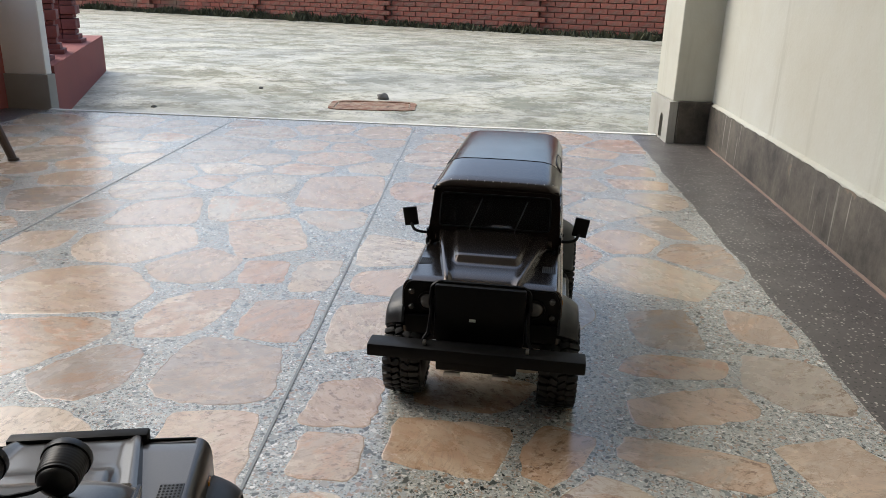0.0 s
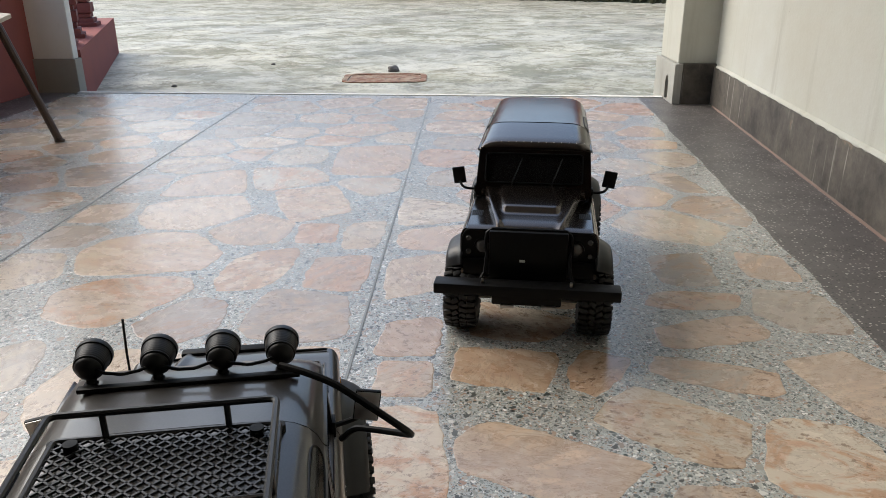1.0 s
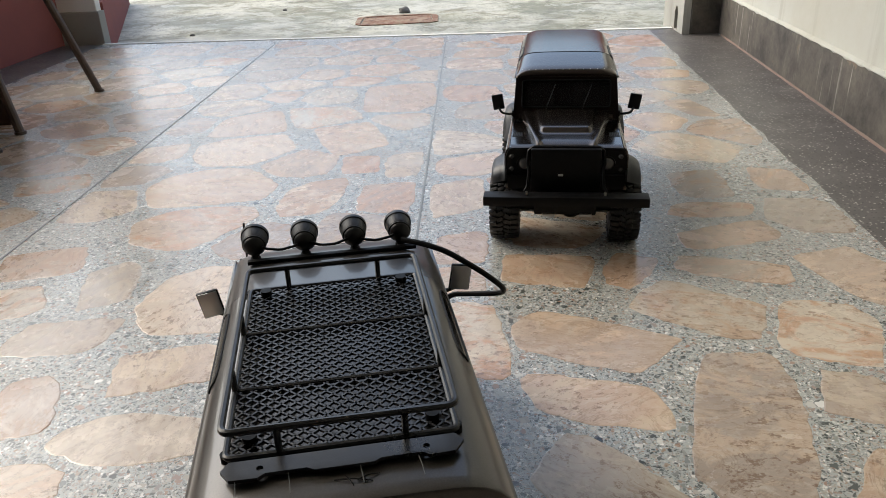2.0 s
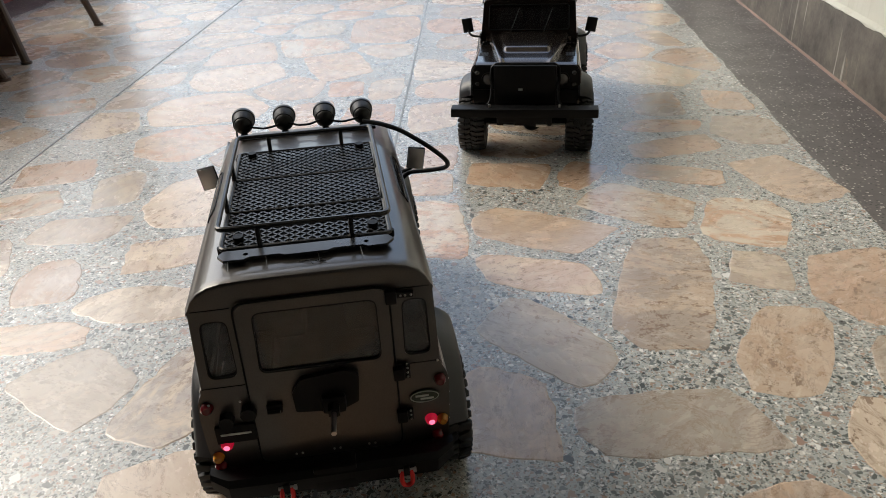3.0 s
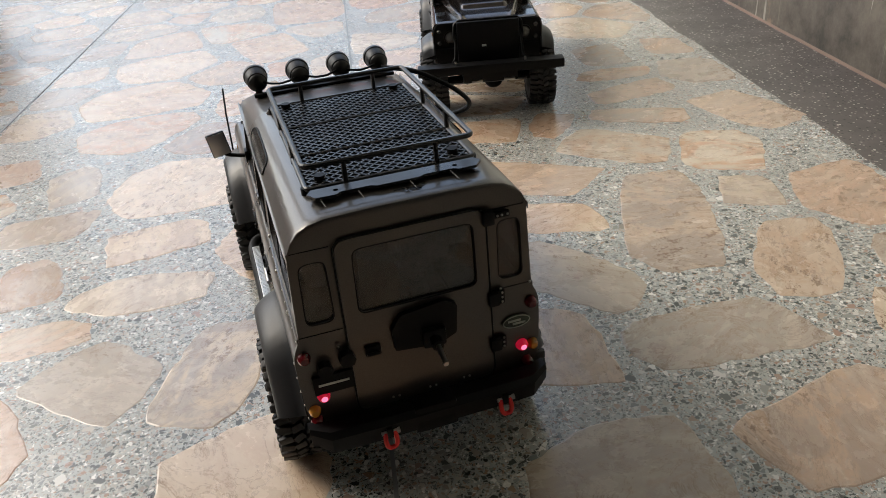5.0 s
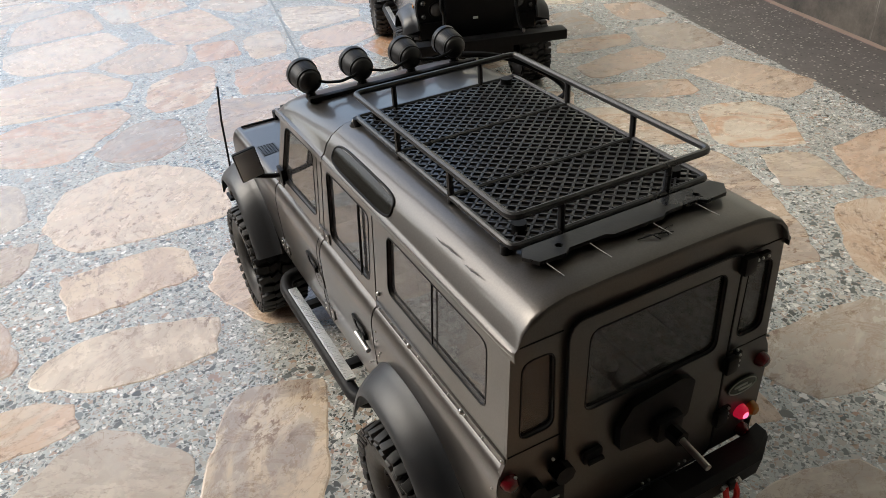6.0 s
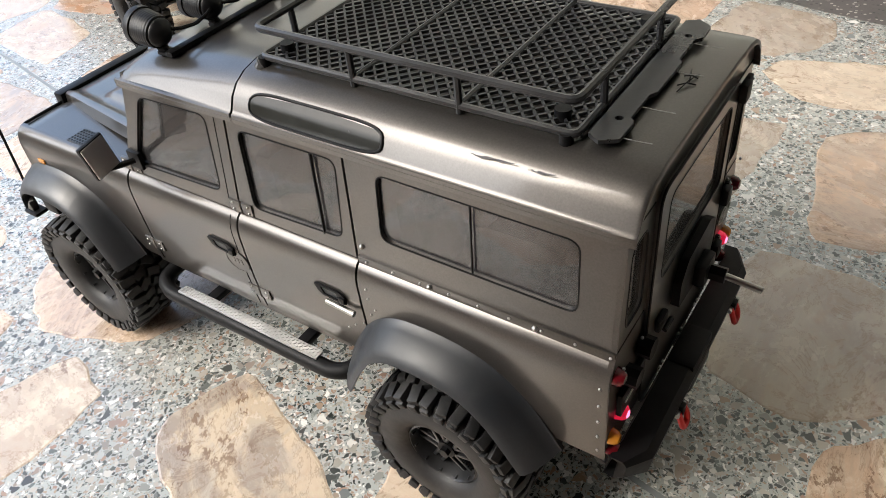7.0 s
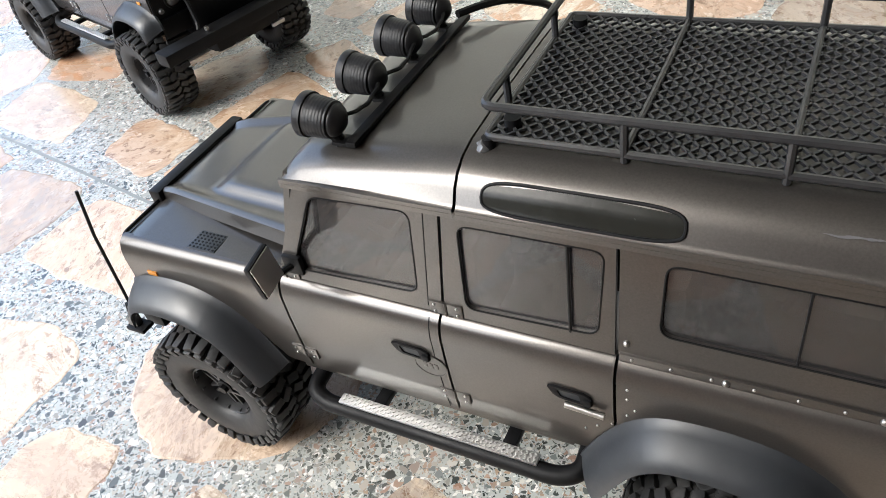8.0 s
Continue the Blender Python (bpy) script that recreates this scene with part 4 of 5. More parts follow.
def underside(root):
    bm = bmesh.new()
    box(bm, -0.195, -0.090, 0.094, 0.30, 0.090, 0.100)
    for s in (-1, 1):
        box(bm, -0.20, s * 0.034 - 0.006, 0.070, 0.325, s * 0.034 + 0.006, 0.092, bevel=0.001)
        for c in AXLES:
            box(bm, c - 0.064, s * 0.052 - 0.002, 0.10, c + 0.064, s * 0.052 + 0.002, 0.135)
            box(bm, c - 0.064, min(s * 0.052, s * 0.094), 0.134, c + 0.064, max(s * 0.052, s * 0.094), 0.138)
    box(bm, 0.02, -0.03, 0.055, 0.14, 0.03, 0.09, bevel=0.006)
    part("chassis", bm, BLACK, root, "black chassis rails and skid plate")
    for c in AXLES:
        bm = bmesh.new()
        rod(bm, (c, -0.085, 0.0585), (c, 0.085, 0.0585), 0.008, 12)
        bmesh.ops.create_uvsphere(bm, u_segments=14, v_segments=10, radius=0.019, matrix=Matrix.Translation((c, 0.012, 0.057)))
        for s in (-1, 1):
            rod(bm, (c, s * 0.048, 0.06), (c + (0.02 if c > 0 else -0.02), s * 0.044, 0.125), 0.0065, 10)
            rod(bm, (c, s * 0.04, 0.05), (c - 0.10 * (1 if c > 0 else -1), s * 0.03, 0.072), 0.003, 8)
        part("axle", bm, BLACK, root, "black axle with dampers")
    bm = bmesh.new()
    rod(bm, (0.283, -0.075, 0.058), (0.283, 0.075, 0.058), 0.0022, 8)
    part("steering_rod", bm, STEEL, root, "steel steering rod")


def cabin_inside(root):
    for x in (0.085, -0.03):
        for s in (-1, 1):
            bm = bmesh.new()
            box(bm, x - 0.026, s * 0.045 - 0.026, 0.125, x + 0.026, s * 0.045 + 0.026, 0.155, bevel=0.008)
            box(bm, x - 0.036, s * 0.045 - 0.025, 0.145, x - 0.020, s * 0.045 + 0.025, 0.215, bevel=0.007)
            box(bm, x - 0.034, s * 0.045 - 0.013, 0.215, x - 0.024, s * 0.045 + 0.013, 0.232, bevel=0.004)
            part("seat", bm, SEAT, root, "dark grey moulded seat")
    bm = bmesh.new()
    box(bm, 0.135, -0.083, 0.145, 0.166, 0.083, 0.190, bevel=0.006)
    part("dashboard", bm, SEAT, root)
    bm = bmesh.new()
    m = pose(0.120, 0.045, 0.185, 0, 62, 0)
    tube(bm, [m @ Vector((0.019 * math.cos(t), 0.019 * math.sin(t), 0)) for t in [math.tau * i / 20 for i in range(20)]], 0.002, 6, True)
    rod(bm, m @ Vector((0, 0, 0)), m @ Vector((0, 0, 0.02)), 0.003, 8)
    box(bm, -0.018, -0.002, -0.001, 0.018, 0.002, 0.001, m=m)
    part("steering_wheel", bm, SEAT, root, "steering wheel")


def truck(paint, rear_detail):
    root = new("toy_truck")
    for s in (1, -1):
        bm = bmesh.new()
        side_panel(bm, s, 0.178, 0.318, 0.098, 28)
        wing = part("front_wing", bm, paint, root)
        bm = bmesh.new()
        box(bm, 0.290, s * 0.0998 - 0.001, 0.1565, 0.299, s * 0.0998 + 0.001, 0.1605, bevel=0.0006)
        part("marker_lamp", bm, AMBER, wing, "small amber marker lamp")
        # front door, rear door, rear quarter: lower skins with the upper frames above them
        bm = bmesh.new()
        side_panel(bm, s, 0.0645, 0.1762, 0.097, 4)
        plate(bm, [(0.0625, 0.184), (0.1740, 0.184), (0.1730, 0.193), (0.1440, 0.2575), (0.0545, 0.2575)], [rounded(WIN_FRONT, 0.007)], 0.003, upper_at(s))
        door = part("front_door", bm, paint, root, "front door with rounded window opening")
        window(door, WIN_FRONT, s, upper_at(s))
        door_handle(door, 0.086, 0.150, s)
        door_seam(door, 0.0705, s, 0.108)
        bm = bmesh.new()
        side_panel(bm, s, -0.0365, 0.0628, 0.097, 12)
        plate(bm, [(-0.0360, 0.184), (0.0607, 0.184), (0.0527, 0.2575), (-0.0362, 0.2575)], [rounded(WIN_MID, 0.007)], 0.003, upper_at(s))
        door = part("rear_side_door", bm, paint, root, "rear side door")
        window(door, WIN_MID, s, upper_at(s), divider=-0.0128)
        door_handle(door, -0.013, 0.149, s)
        if s > 0 and rear_detail:
            bm = bmesh.new()
            rod(bm, (-0.0325, 0.1030, 0.1418), (-0.0105, 0.1030, 0.1436), 0.0020, 12)
            part("chrome_lever", bm, STEEL, door, "bright chrome door lever")
        bm = bmesh.new()
        side_panel(bm, s, -0.2005, -0.0382, 0.100, 36)
        plate(bm, [(-0.2005, 0.1855), (-0.0378, 0.1855), (-0.0380, 0.2575), (-0.2005, 0.2575)], [rounded(WIN_REAR, 0.008)], 0.003, upper_at(s))
        quarter = part("rear_quarter", bm, paint, root, "rear quarter panel with a long window")
        window(quarter, WIN_REAR, s, upper_at(s), divider=-0.118, bar=0.0006)
        bm = bmesh.new()
        box(bm, -0.2005, s * 0.0938 - 0.0012, 0.1816, -0.0385, s * 0.0938 + 0.0012, 0.1876, bevel=0.0006)
        part("belt_strip", bm, paint, quarter, "riveted belt strip")
        screws(root, [(-0.045 - 0.0192 * i, s * 0.0951, 0.1848) for i in range(9)], 0.55)
        screws(root, [(x, s * 0.0951, 0.1848) for x in (-0.090, -0.1565)], 1.15)
        screws(root, [(-0.042, s * 0.0933, 0.1945)], 1.1)
        screws(root, [(-0.196, s * side_y(z), z) for z in (0.108, 0.122, 0.136, 0.150, 0.164)], 0.6)
        screws(root, [(-0.044 - 0.007 * i, s * side_y(z), z) for i, z in ((0, 0.166), (0, 0.158), (0.6, 0.150), (0, 0.144), (-1.2, 0.132), (-2.4, 0.126), (-3.4, 0.120))], 0.5)
        for x, z in ((0.177, 0.115), (0.063, 0.1145), (0.0590, 0.1885), (0.1705, 0.1885)):
            hinge(root, x, z, s)
        # sill under the doors
        bm = bmesh.new()
        box(bm, -0.010, s * 0.088 - 0.005, 0.088, 0.190, s * 0.088 + 0.005, 0.0965, bevel=0.0015)
        part("sill", bm, paint, root)
        for axle in AXLES:
            flare(root, axle, s)
        # step bar
        bm = bmesh.new()
        tube(bm, bent([(0.178, s * 0.075, 0.084), (0.178, s * 0.104, 0.080), (0.165, s * 0.1100, 0.0775), (-0.005, s * 0.1100, 0.0775), (-0.018, s * 0.104, 0.080), (-0.018, s * 0.075, 0.084)], 0.016, 6), 0.0062, 12)
        for x in (0.125, 0.030):
            box(bm, x - 0.0045, s * 0.090 - 0.014, 0.077, x + 0.0045, s * 0.090 + 0.014, 0.0825, bevel=0.001)
        step = part("step_bar", bm, BLACK, root, "black tubular step bar with a bright tread")
        bm = bmesh.new()
        box(bm, 0.008, s * 0.1070 - 0.0042, 0.0822, 0.152, s * 0.1070 + 0.0042, 0.0850, bevel=0.0008)
        for i in range(48):
            for j in range(4):
                box(bm, -0.0011, -0.0004, 0, 0.0011, 0.0004, 0.0005, m=pose(0.0105 + i * 0.00294, s * 0.1070 + (j - 1.5) * 0.0018, 0.0850, 0, 0, 45 if (i + j) % 2 else -45))
        part("tread_plate", bm, ALLOY, step, "bright checker plate tread")
        mirror(root, s, 2)
        for axle in AXLES:
            wheel = new("wheel", HUB)
            wheel.parent = root
            wheel.matrix_local = Matrix.LocRotScale((axle, s * 0.1015, 0.0590), Euler((0, radians(random.uniform(0, 360)), radians(0 if s > 0 else 180))), None)
            tagged(wheel, label="chunky off-road wheel")
            shared("tyre", TYRE, wheel, Matrix(), "knobbly black rubber tyre")
            shared("rim", RIM, wheel, Matrix(), "black spoked rim")
    # roof in two pieces, with the drip rail along its edge
    bm = bmesh.new()
    rows = [[(x, y, z) for y, z in roof_section(top, 0.0902, 0.2575, lip)] for x, top, lip in ((-0.2046, 0.2822, 0.1), (-0.2041, 0.2832, 0.15), (-0.2022, 0.2838, 0.3), (-0.195, 0.284, 0.55), (-0.1, 0.2845, 0.55), (-0.03, 0.2845, 0.55), (0.0430, 0.2838, 0.55))]
    sheet(bm, rows, (0, 0, -0.0025))
    roof = part("roof", bm, paint, root, "long rounded roof panel", 40)
    bm = bmesh.new()
    rows = [[(x, y, z) for y, z in roof_section(roof_top(x) if x < 0.14 else top)] for x, top in ((0.0448, 0), (0.06, 0), (0.09, 0), (0.12, 0), (0.138, 0), (0.1460, 0.2695), (0.1495, 0.2660), (0.1510, 0.2625))]
    sheet(bm, rows, (0, 0, -0.0025))
    part("front_roof", bm, paint, root, "sloping front roof panel", 40)
    for s in (1, -1):
        bm = bmesh.new()
        ring = []
        for i in range(28):
            t = math.tau * i / 28
            c, q = math.cos(t), math.sin(t)
            u = -0.0180 + 0.0475 * (abs(c) ** 0.35) * (1 if c > 0 else -1)
            g = 0.5 + 0.5 * (abs(q) ** 0.6) * (1 if q > 0 else -1)
            ring.append((u, s * (roof_y(0.2620 + 0.0132 * g) + 0.0004), 0.2620 + 0.0132 * g))
        rows = []
        for i in range(9):
            g = i / 8
            wide = 0.0475 * max(0.0, 1 - abs(2 * g - 1) ** 3.4) ** 0.175
            rows.append([(-0.0180 + wide * (k / 8 - 1), s * (roof_y(0.2620 + 0.0132 * g) + 0.0007), 0.2620 + 0.0132 * g) for k in range(17)])
        sheet(bm, rows)
        pane = part("roof_window", bm, ROOF_PANE, roof, "narrow smoked roof-edge window")
        bm = bmesh.new()
        tube(bm, ring, 0.0009, 8, True)
        part("window_seal", bm, BLACK, roof)
    # back
    rear = lambda u, v, w: (-0.2010 + 0.003 - w, u, v)
    outer = [(y, z) for y, z in roof_section(0.2825)][2:-2]
    outline = [(-0.0950, 0.104), (-0.0988, 0.125), (-0.0996, 0.164), (-0.0972, 0.178), (-0.0935, 0.186)] + [(y, z) for y, z in reversed(outer)]
    outline += [(0.0935, 0.186), (0.0972, 0.178), (0.0996, 0.164), (0.0988, 0.125), (0.0950, 0.104)]
    door_win = [(0.045, 0.2535), (-0.0465, 0.2535), (-0.0475, 0.1985), (0.0465, 0.1985)]
    side_wins = [[(0.0838, 0.2485), (0.0645, 0.2485), (0.0640, 0.1965), (0.0858, 0.1965)], [(-0.0665, 0.2485), (-0.0845, 0.2485), (-0.0865, 0.1965), (-0.0660, 0.1965)]]
    bm = bmesh.new()
    plate(bm, outline, [rounded(grow(door_win, 0.003), 0.007)] + [rounded(w, 0.005) for w in side_wins], 0.003, rear)
    back = part("rear_panel", bm, paint, root)
    back_at = lambda u, v, w: (-0.2010 + w, u, v)
    for w in side_wins:
        window(back, w, 1, back_at, "rear_window")
    bm = bmesh.new()
    plate(bm, rounded([(0.0575, 0.2625), (-0.056, 0.2625), (-0.0575, 0.108), (0.0575, 0.108)], 0.010), [rounded(door_win, 0.007)], 0.0025, lambda u, v, w: (-0.2012 - w, u, v))
    door = part("tailgate", bm, paint, root, "rear door with a large window")
    window(door, door_win, 1, lambda u, v, w: (-0.2037 + w, u, v), "rear_window")
    bm = bmesh.new()
    tube(bm, [(-0.2036, u, v) for u, v in rounded([(0.0585, 0.2635), (-0.057, 0.2635), (-0.0585, 0.107), (0.0585, 0.107)], 0.010)], 0.0008, 6, True)
    part("door_seal", bm, BLACK, door, "thin black door seal")
    return root


def rear_fittings(root):
    """What stands on the back of the bronze car."""
    X = -0.2045
    bm = bmesh.new()
    plate(bm, rounded([(0.029, 0.161), (0.030, 0.180), (0.022, 0.192), (-0.012, 0.196), (-0.023, 0.190), (-0.021, 0.164), (-0.006, 0.157)], 0.002), (), 0.005, lambda u, v, w: (X - w, u - 0.005, v))
    box(bm, X - 0.012, -0.016, 0.160, X - 0.004, 0.003, 0.176, bevel=0.003)
    rod(bm, (X - 0.021, -0.006, 0.168), (X - 0.006, -0.006, 0.168), 0.005, 6)
    mount = part("spare_wheel_mount", bm, BLACK, root, "black spare wheel mount")
    bm = bmesh.new()
    rod(bm, (X - 0.042, -0.005, 0.1665), (X - 0.020, -0.006, 0.168), 0.0021, 10)
    part("stud", bm, STEEL, mount, "bare threaded steel stud")
    # hinges, latch, handle
    for y, z, arm in ((-0.0585, 0.2555, 0.0024), (-0.0600, 0.1830, 0.0062), (-0.0600, 0.1390, 0.0050)):
        bm = bmesh.new()
        box(bm, X - 0.0042, y - 0.0040, z - 0.0058, X + 0.001, y + 0.0050, z + 0.0058, bevel=0.0016)
        box(bm, X - 0.0012, y - (0.0170 if arm < 0.003 else 0.0090), z - arm, X + 0.002, y - 0.0035, z + arm, bevel=0.0008)
        part("door_hinge", bm, BLACK, root, "black door hinge block")
        spots = [(-0.0070, 0.0), (-0.0105, 0.0), (-0.0150, 0.0)] if arm < 0.003 else [(-0.0066, 0.0044), (-0.0066, 0.0), (-0.0066, -0.0040)]
        screws(root, [(X - 0.0012, y + dy, z + dz) for dy, dz in spots], 0.6)
    # seams of the body beside the rear door
    for s in (-1, 1):
        for z, y0, y1 in ((0.1880, 0.0600, 0.0930), (0.2590, 0.0600, 0.0880)):
            bm = bmesh.new()
            tube(bm, [(X + 0.0036, s * y0, z), (X + 0.0036, s * y1, z)], 0.0006, 5)
            part("body_seam", bm, BLACK, root)
    bm = bmesh.new()
    box(bm, X - 0.003, 0.034, 0.160, X + 0.001, 0.047, 0.169, bevel=0.002)
    rod(bm, (X - 0.005, 0.036, 0.164), (X - 0.005, 0.046, 0.164), 0.0015, 8)
    part("tailgate_handle", bm, BLACK, root, "black recessed handle")
    for y, z, r in ((0.061, 0.1635, 0.0065), (0.079, 0.158, 0.0062)):
        bm = bmesh.new()
        rod(bm, (X + 0.003, y, z), (X - 0.005, y, z), r, 8)
        part("latch_block", bm, BLACK, root)
    screws(root, [(X + 0.0005, 0.066, 0.1745), (X + 0.0005, 0.090, 0.1745), (X + 0.0005, -0.066, 0.1900), (X + 0.0005, -0.091, 0.1900)], 0.6)
    screws(root, [(X - 0.001, y, 0.114) for y in (0.030, 0.025, -0.001, -0.006, -0.030, -0.035)], 0.6)
    # dark plate with a pale bar in the place of its lettering, oval badge
    bm = bmesh.new()
    box(bm, X - 0.0005, 0.058, 0.1345, X + 0.003, 0.090, 0.1515, bevel=0.0008)
    plaque = part("name_plate", bm, BLACK, root, "black plate with a pale bar")
    bm = bmesh.new()
    box(bm, X - 0.0010, 0.0620, 0.1428, X - 0.0003, 0.0860, 0.1446)
    part("pale_bar", bm, LABEL_LIGHT, plaque)
    bm = bmesh.new()
    lathe(bm, [(0, 0.001), (1.0, 0.001), (1.0, 0.0)], 28, Matrix.LocRotScale((X + 0.0025, -0.079, 0.1540), Euler((0, radians(-90), 0)), (0.0062, 0.0125, 1.0)))
    badge = part("oval_badge", bm, LABEL_GREEN, root, "dark oval badge with a pale rim")
    bm = bmesh.new()
    tube(bm, [(X + 0.0014, -0.079 + 0.0115 * math.cos(t), 0.1540 + 0.0055 * math.sin(t)) for t in [math.tau * i / 28 for i in range(28)]], 0.0005, 5, True)
    for dy, dz, w in ((0.002, 0.0013, 0.0055), (-0.002, -0.0017, 0.0055)):
        box(bm, X + 0.0008, -0.079 + dy - w, 0.1540 + dz - 0.0009, X + 0.0013, -0.079 + dy + w, 0.1540 + dz + 0.0009)
    part("badge_print", bm, LABEL_LIGHT, badge)
    # lamps
    lamps = [(0.0925, 0.1700, DARK_RED, "dark red lens"), (0.0835, 0.1310, LIT_RED, "lit red tail lamp"), (0.0925, 0.1185, AMBER, "amber lens"),
             (-0.0925, 0.1690, DARK_RED, "dark red lens"), (-0.0835, 0.1285, LIT_RED, "lit red tail lamp"), (-0.0930, 0.1270, AMBER, "amber lens"),
             (0.0920, 0.1080, DARK_RED, "dark red lens"), (-0.0880, 0.1100, DARK_RED, "dark red lens")]
    for y, z, mat, text in lamps:
        bm = bmesh.new()
        r = 0.0050 if mat is not AMBER else 0.0046
        lathe(bm, [(0, 0.0056), (r * 0.6, 0.0050), (r * 0.92, 0.0032), (r, 0.001), (r * 1.08, 0.0), (r * 1.08, -0.004)], 18, pose(X + 0.003, y, z, 0, -90, 0))
        lamp = part("tail_lamp", bm, mat, root, text)
        if mat is LIT_RED:
            bm = bmesh.new()
            lathe(bm, [(0, 0.0061), (0.0016, 0.0058), (0.0026, 0.0051), (0.0028, 0.0036)], 12, pose(X + 0.003, y, z, 0, -90, 0))
            part("glowing_led", bm, LED, lamp)
    # bumper with its red shackles
    bm = bmesh.new()
    prof = [(-0.006, 0.108), (-0.020, 0.108), (-0.024, 0.103), (-0.022, 0.088), (-0.012, 0.081), (-0.002, 0.083)]
    stations = [(-0.1, 0.6, 0.012), (-0.085, 1.0, 0.004), (-0.05, 1.0, 0.0), (0.05, 1.0, 0.0), (0.085, 1.0, 0.004), (0.1, 0.6, 0.012)]
    rows = [[(-0.2 + a * k, y, 0.108 - (0.108 - z) * (1.0 if k == 1.0 else 0.7) + rise * 0.2) for a, z in prof + prof[:1]] for y, k, rise in stations]
    sheet(bm, rows)
    bmesh.ops.holes_fill(bm, edges=[e for e in bm.edges if len(e.link_faces) == 1])
    box(bm, -0.223, -0.018, 0.084, -0.205, 0.018, 0.1095, bevel=0.003)
    bumper = part("rear_bumper", bm, BLACK, root, "black angular rear bumper", 25)
    for y in (0.040, -0.058):
        bm = bmesh.new()
        tube(bm, bent([(-0.224, y - 0.0036, 0.0965), (-0.2270, y - 0.0048, 0.0900), (-0.2282, y - 0.0034, 0.0840), (-0.2282, y + 0.0034, 0.0840), (-0.2270, y + 0.0048, 0.0900), (-0.224, y + 0.0036, 0.0965)], 0.004), 0.0020, 8)
        shackle = part("shackle", bm, RED_METAL, root, "red metal shackle")
        bm = bmesh.new()
        rod(bm, (-0.224, y - 0.0068, 0.0962), (-0.224, y + 0.0068, 0.0962), 0.0017, 8)
        rod(bm, (-0.224, y - 0.0082, 0.0962), (-0.224, y - 0.0062, 0.0962), 0.0026, 6)
        part("shackle_pin", bm, STEEL, shackle, "bright steel pin")
        bm = bmesh.new()
        box(bm, -0.2265, y - 0.0026, 0.0930, -0.2180, y + 0.0026, 0.1010, bevel=0.0008)
        part("tow_eye", bm, BLACK, bumper)
    # crossed tie marks near the rear of the roof, and dark scuffs on its shoulder
    bm = bmesh.new()
    for a, b in (((-0.188, 0.006), (-0.192, -0.014)), ((-0.190, -0.006), (-0.187, -0.018)), ((-0.186, 0.000), (-0.194, -0.004)), ((-0.193, -0.010), (-0.186, -0.010))):
        tube(bm, [(a[0], a[1], 0.2846), ((a[0] + b[0]) / 2, (a[1] + b[1]) / 2, 0.2858), (b[0], b[1], 0.2846)], 0.00035, 5)
    part("cable_tie", bm, BLACK, root, "cut ends of black ties")
    for y in (0.058, 0.030, -0.008, -0.040):
        bm = bmesh.new()
        tube(bm, [(-0.180, y, 0.2872), (-0.188, y - 0.001, 0.2866), (-0.1955, y - 0.0015, 0.2868)], 0.00025, 5)
        part("tie_end", bm, WIRE, root, "pale cut tie end")
    for x, l in ((-0.1290, 0.0125), (-0.1552, 0.0072)):
        bm = bmesh.new()
        rows = []
        for i in range(25):
            t = i / 12 - 1
            mid = 0.0006 * noise.noise((x * 90, i * 0.22, 2)) - 0.0004 * t
            half = 0.0006 * math.sqrt(1.001 - t * t) * (0.75 + 0.9 * noise.noise((x * 50, i * 0.45, 0)))
            rows.append([(x + l * t, 0.0835 - 0.45 * (mid + k * half), 0.2762 + mid + k * half) for k in (-1, 0, 1)])
        sheet(bm, rows)
        part("scuff", bm, SCUFF, root, "dark scuffed paint")


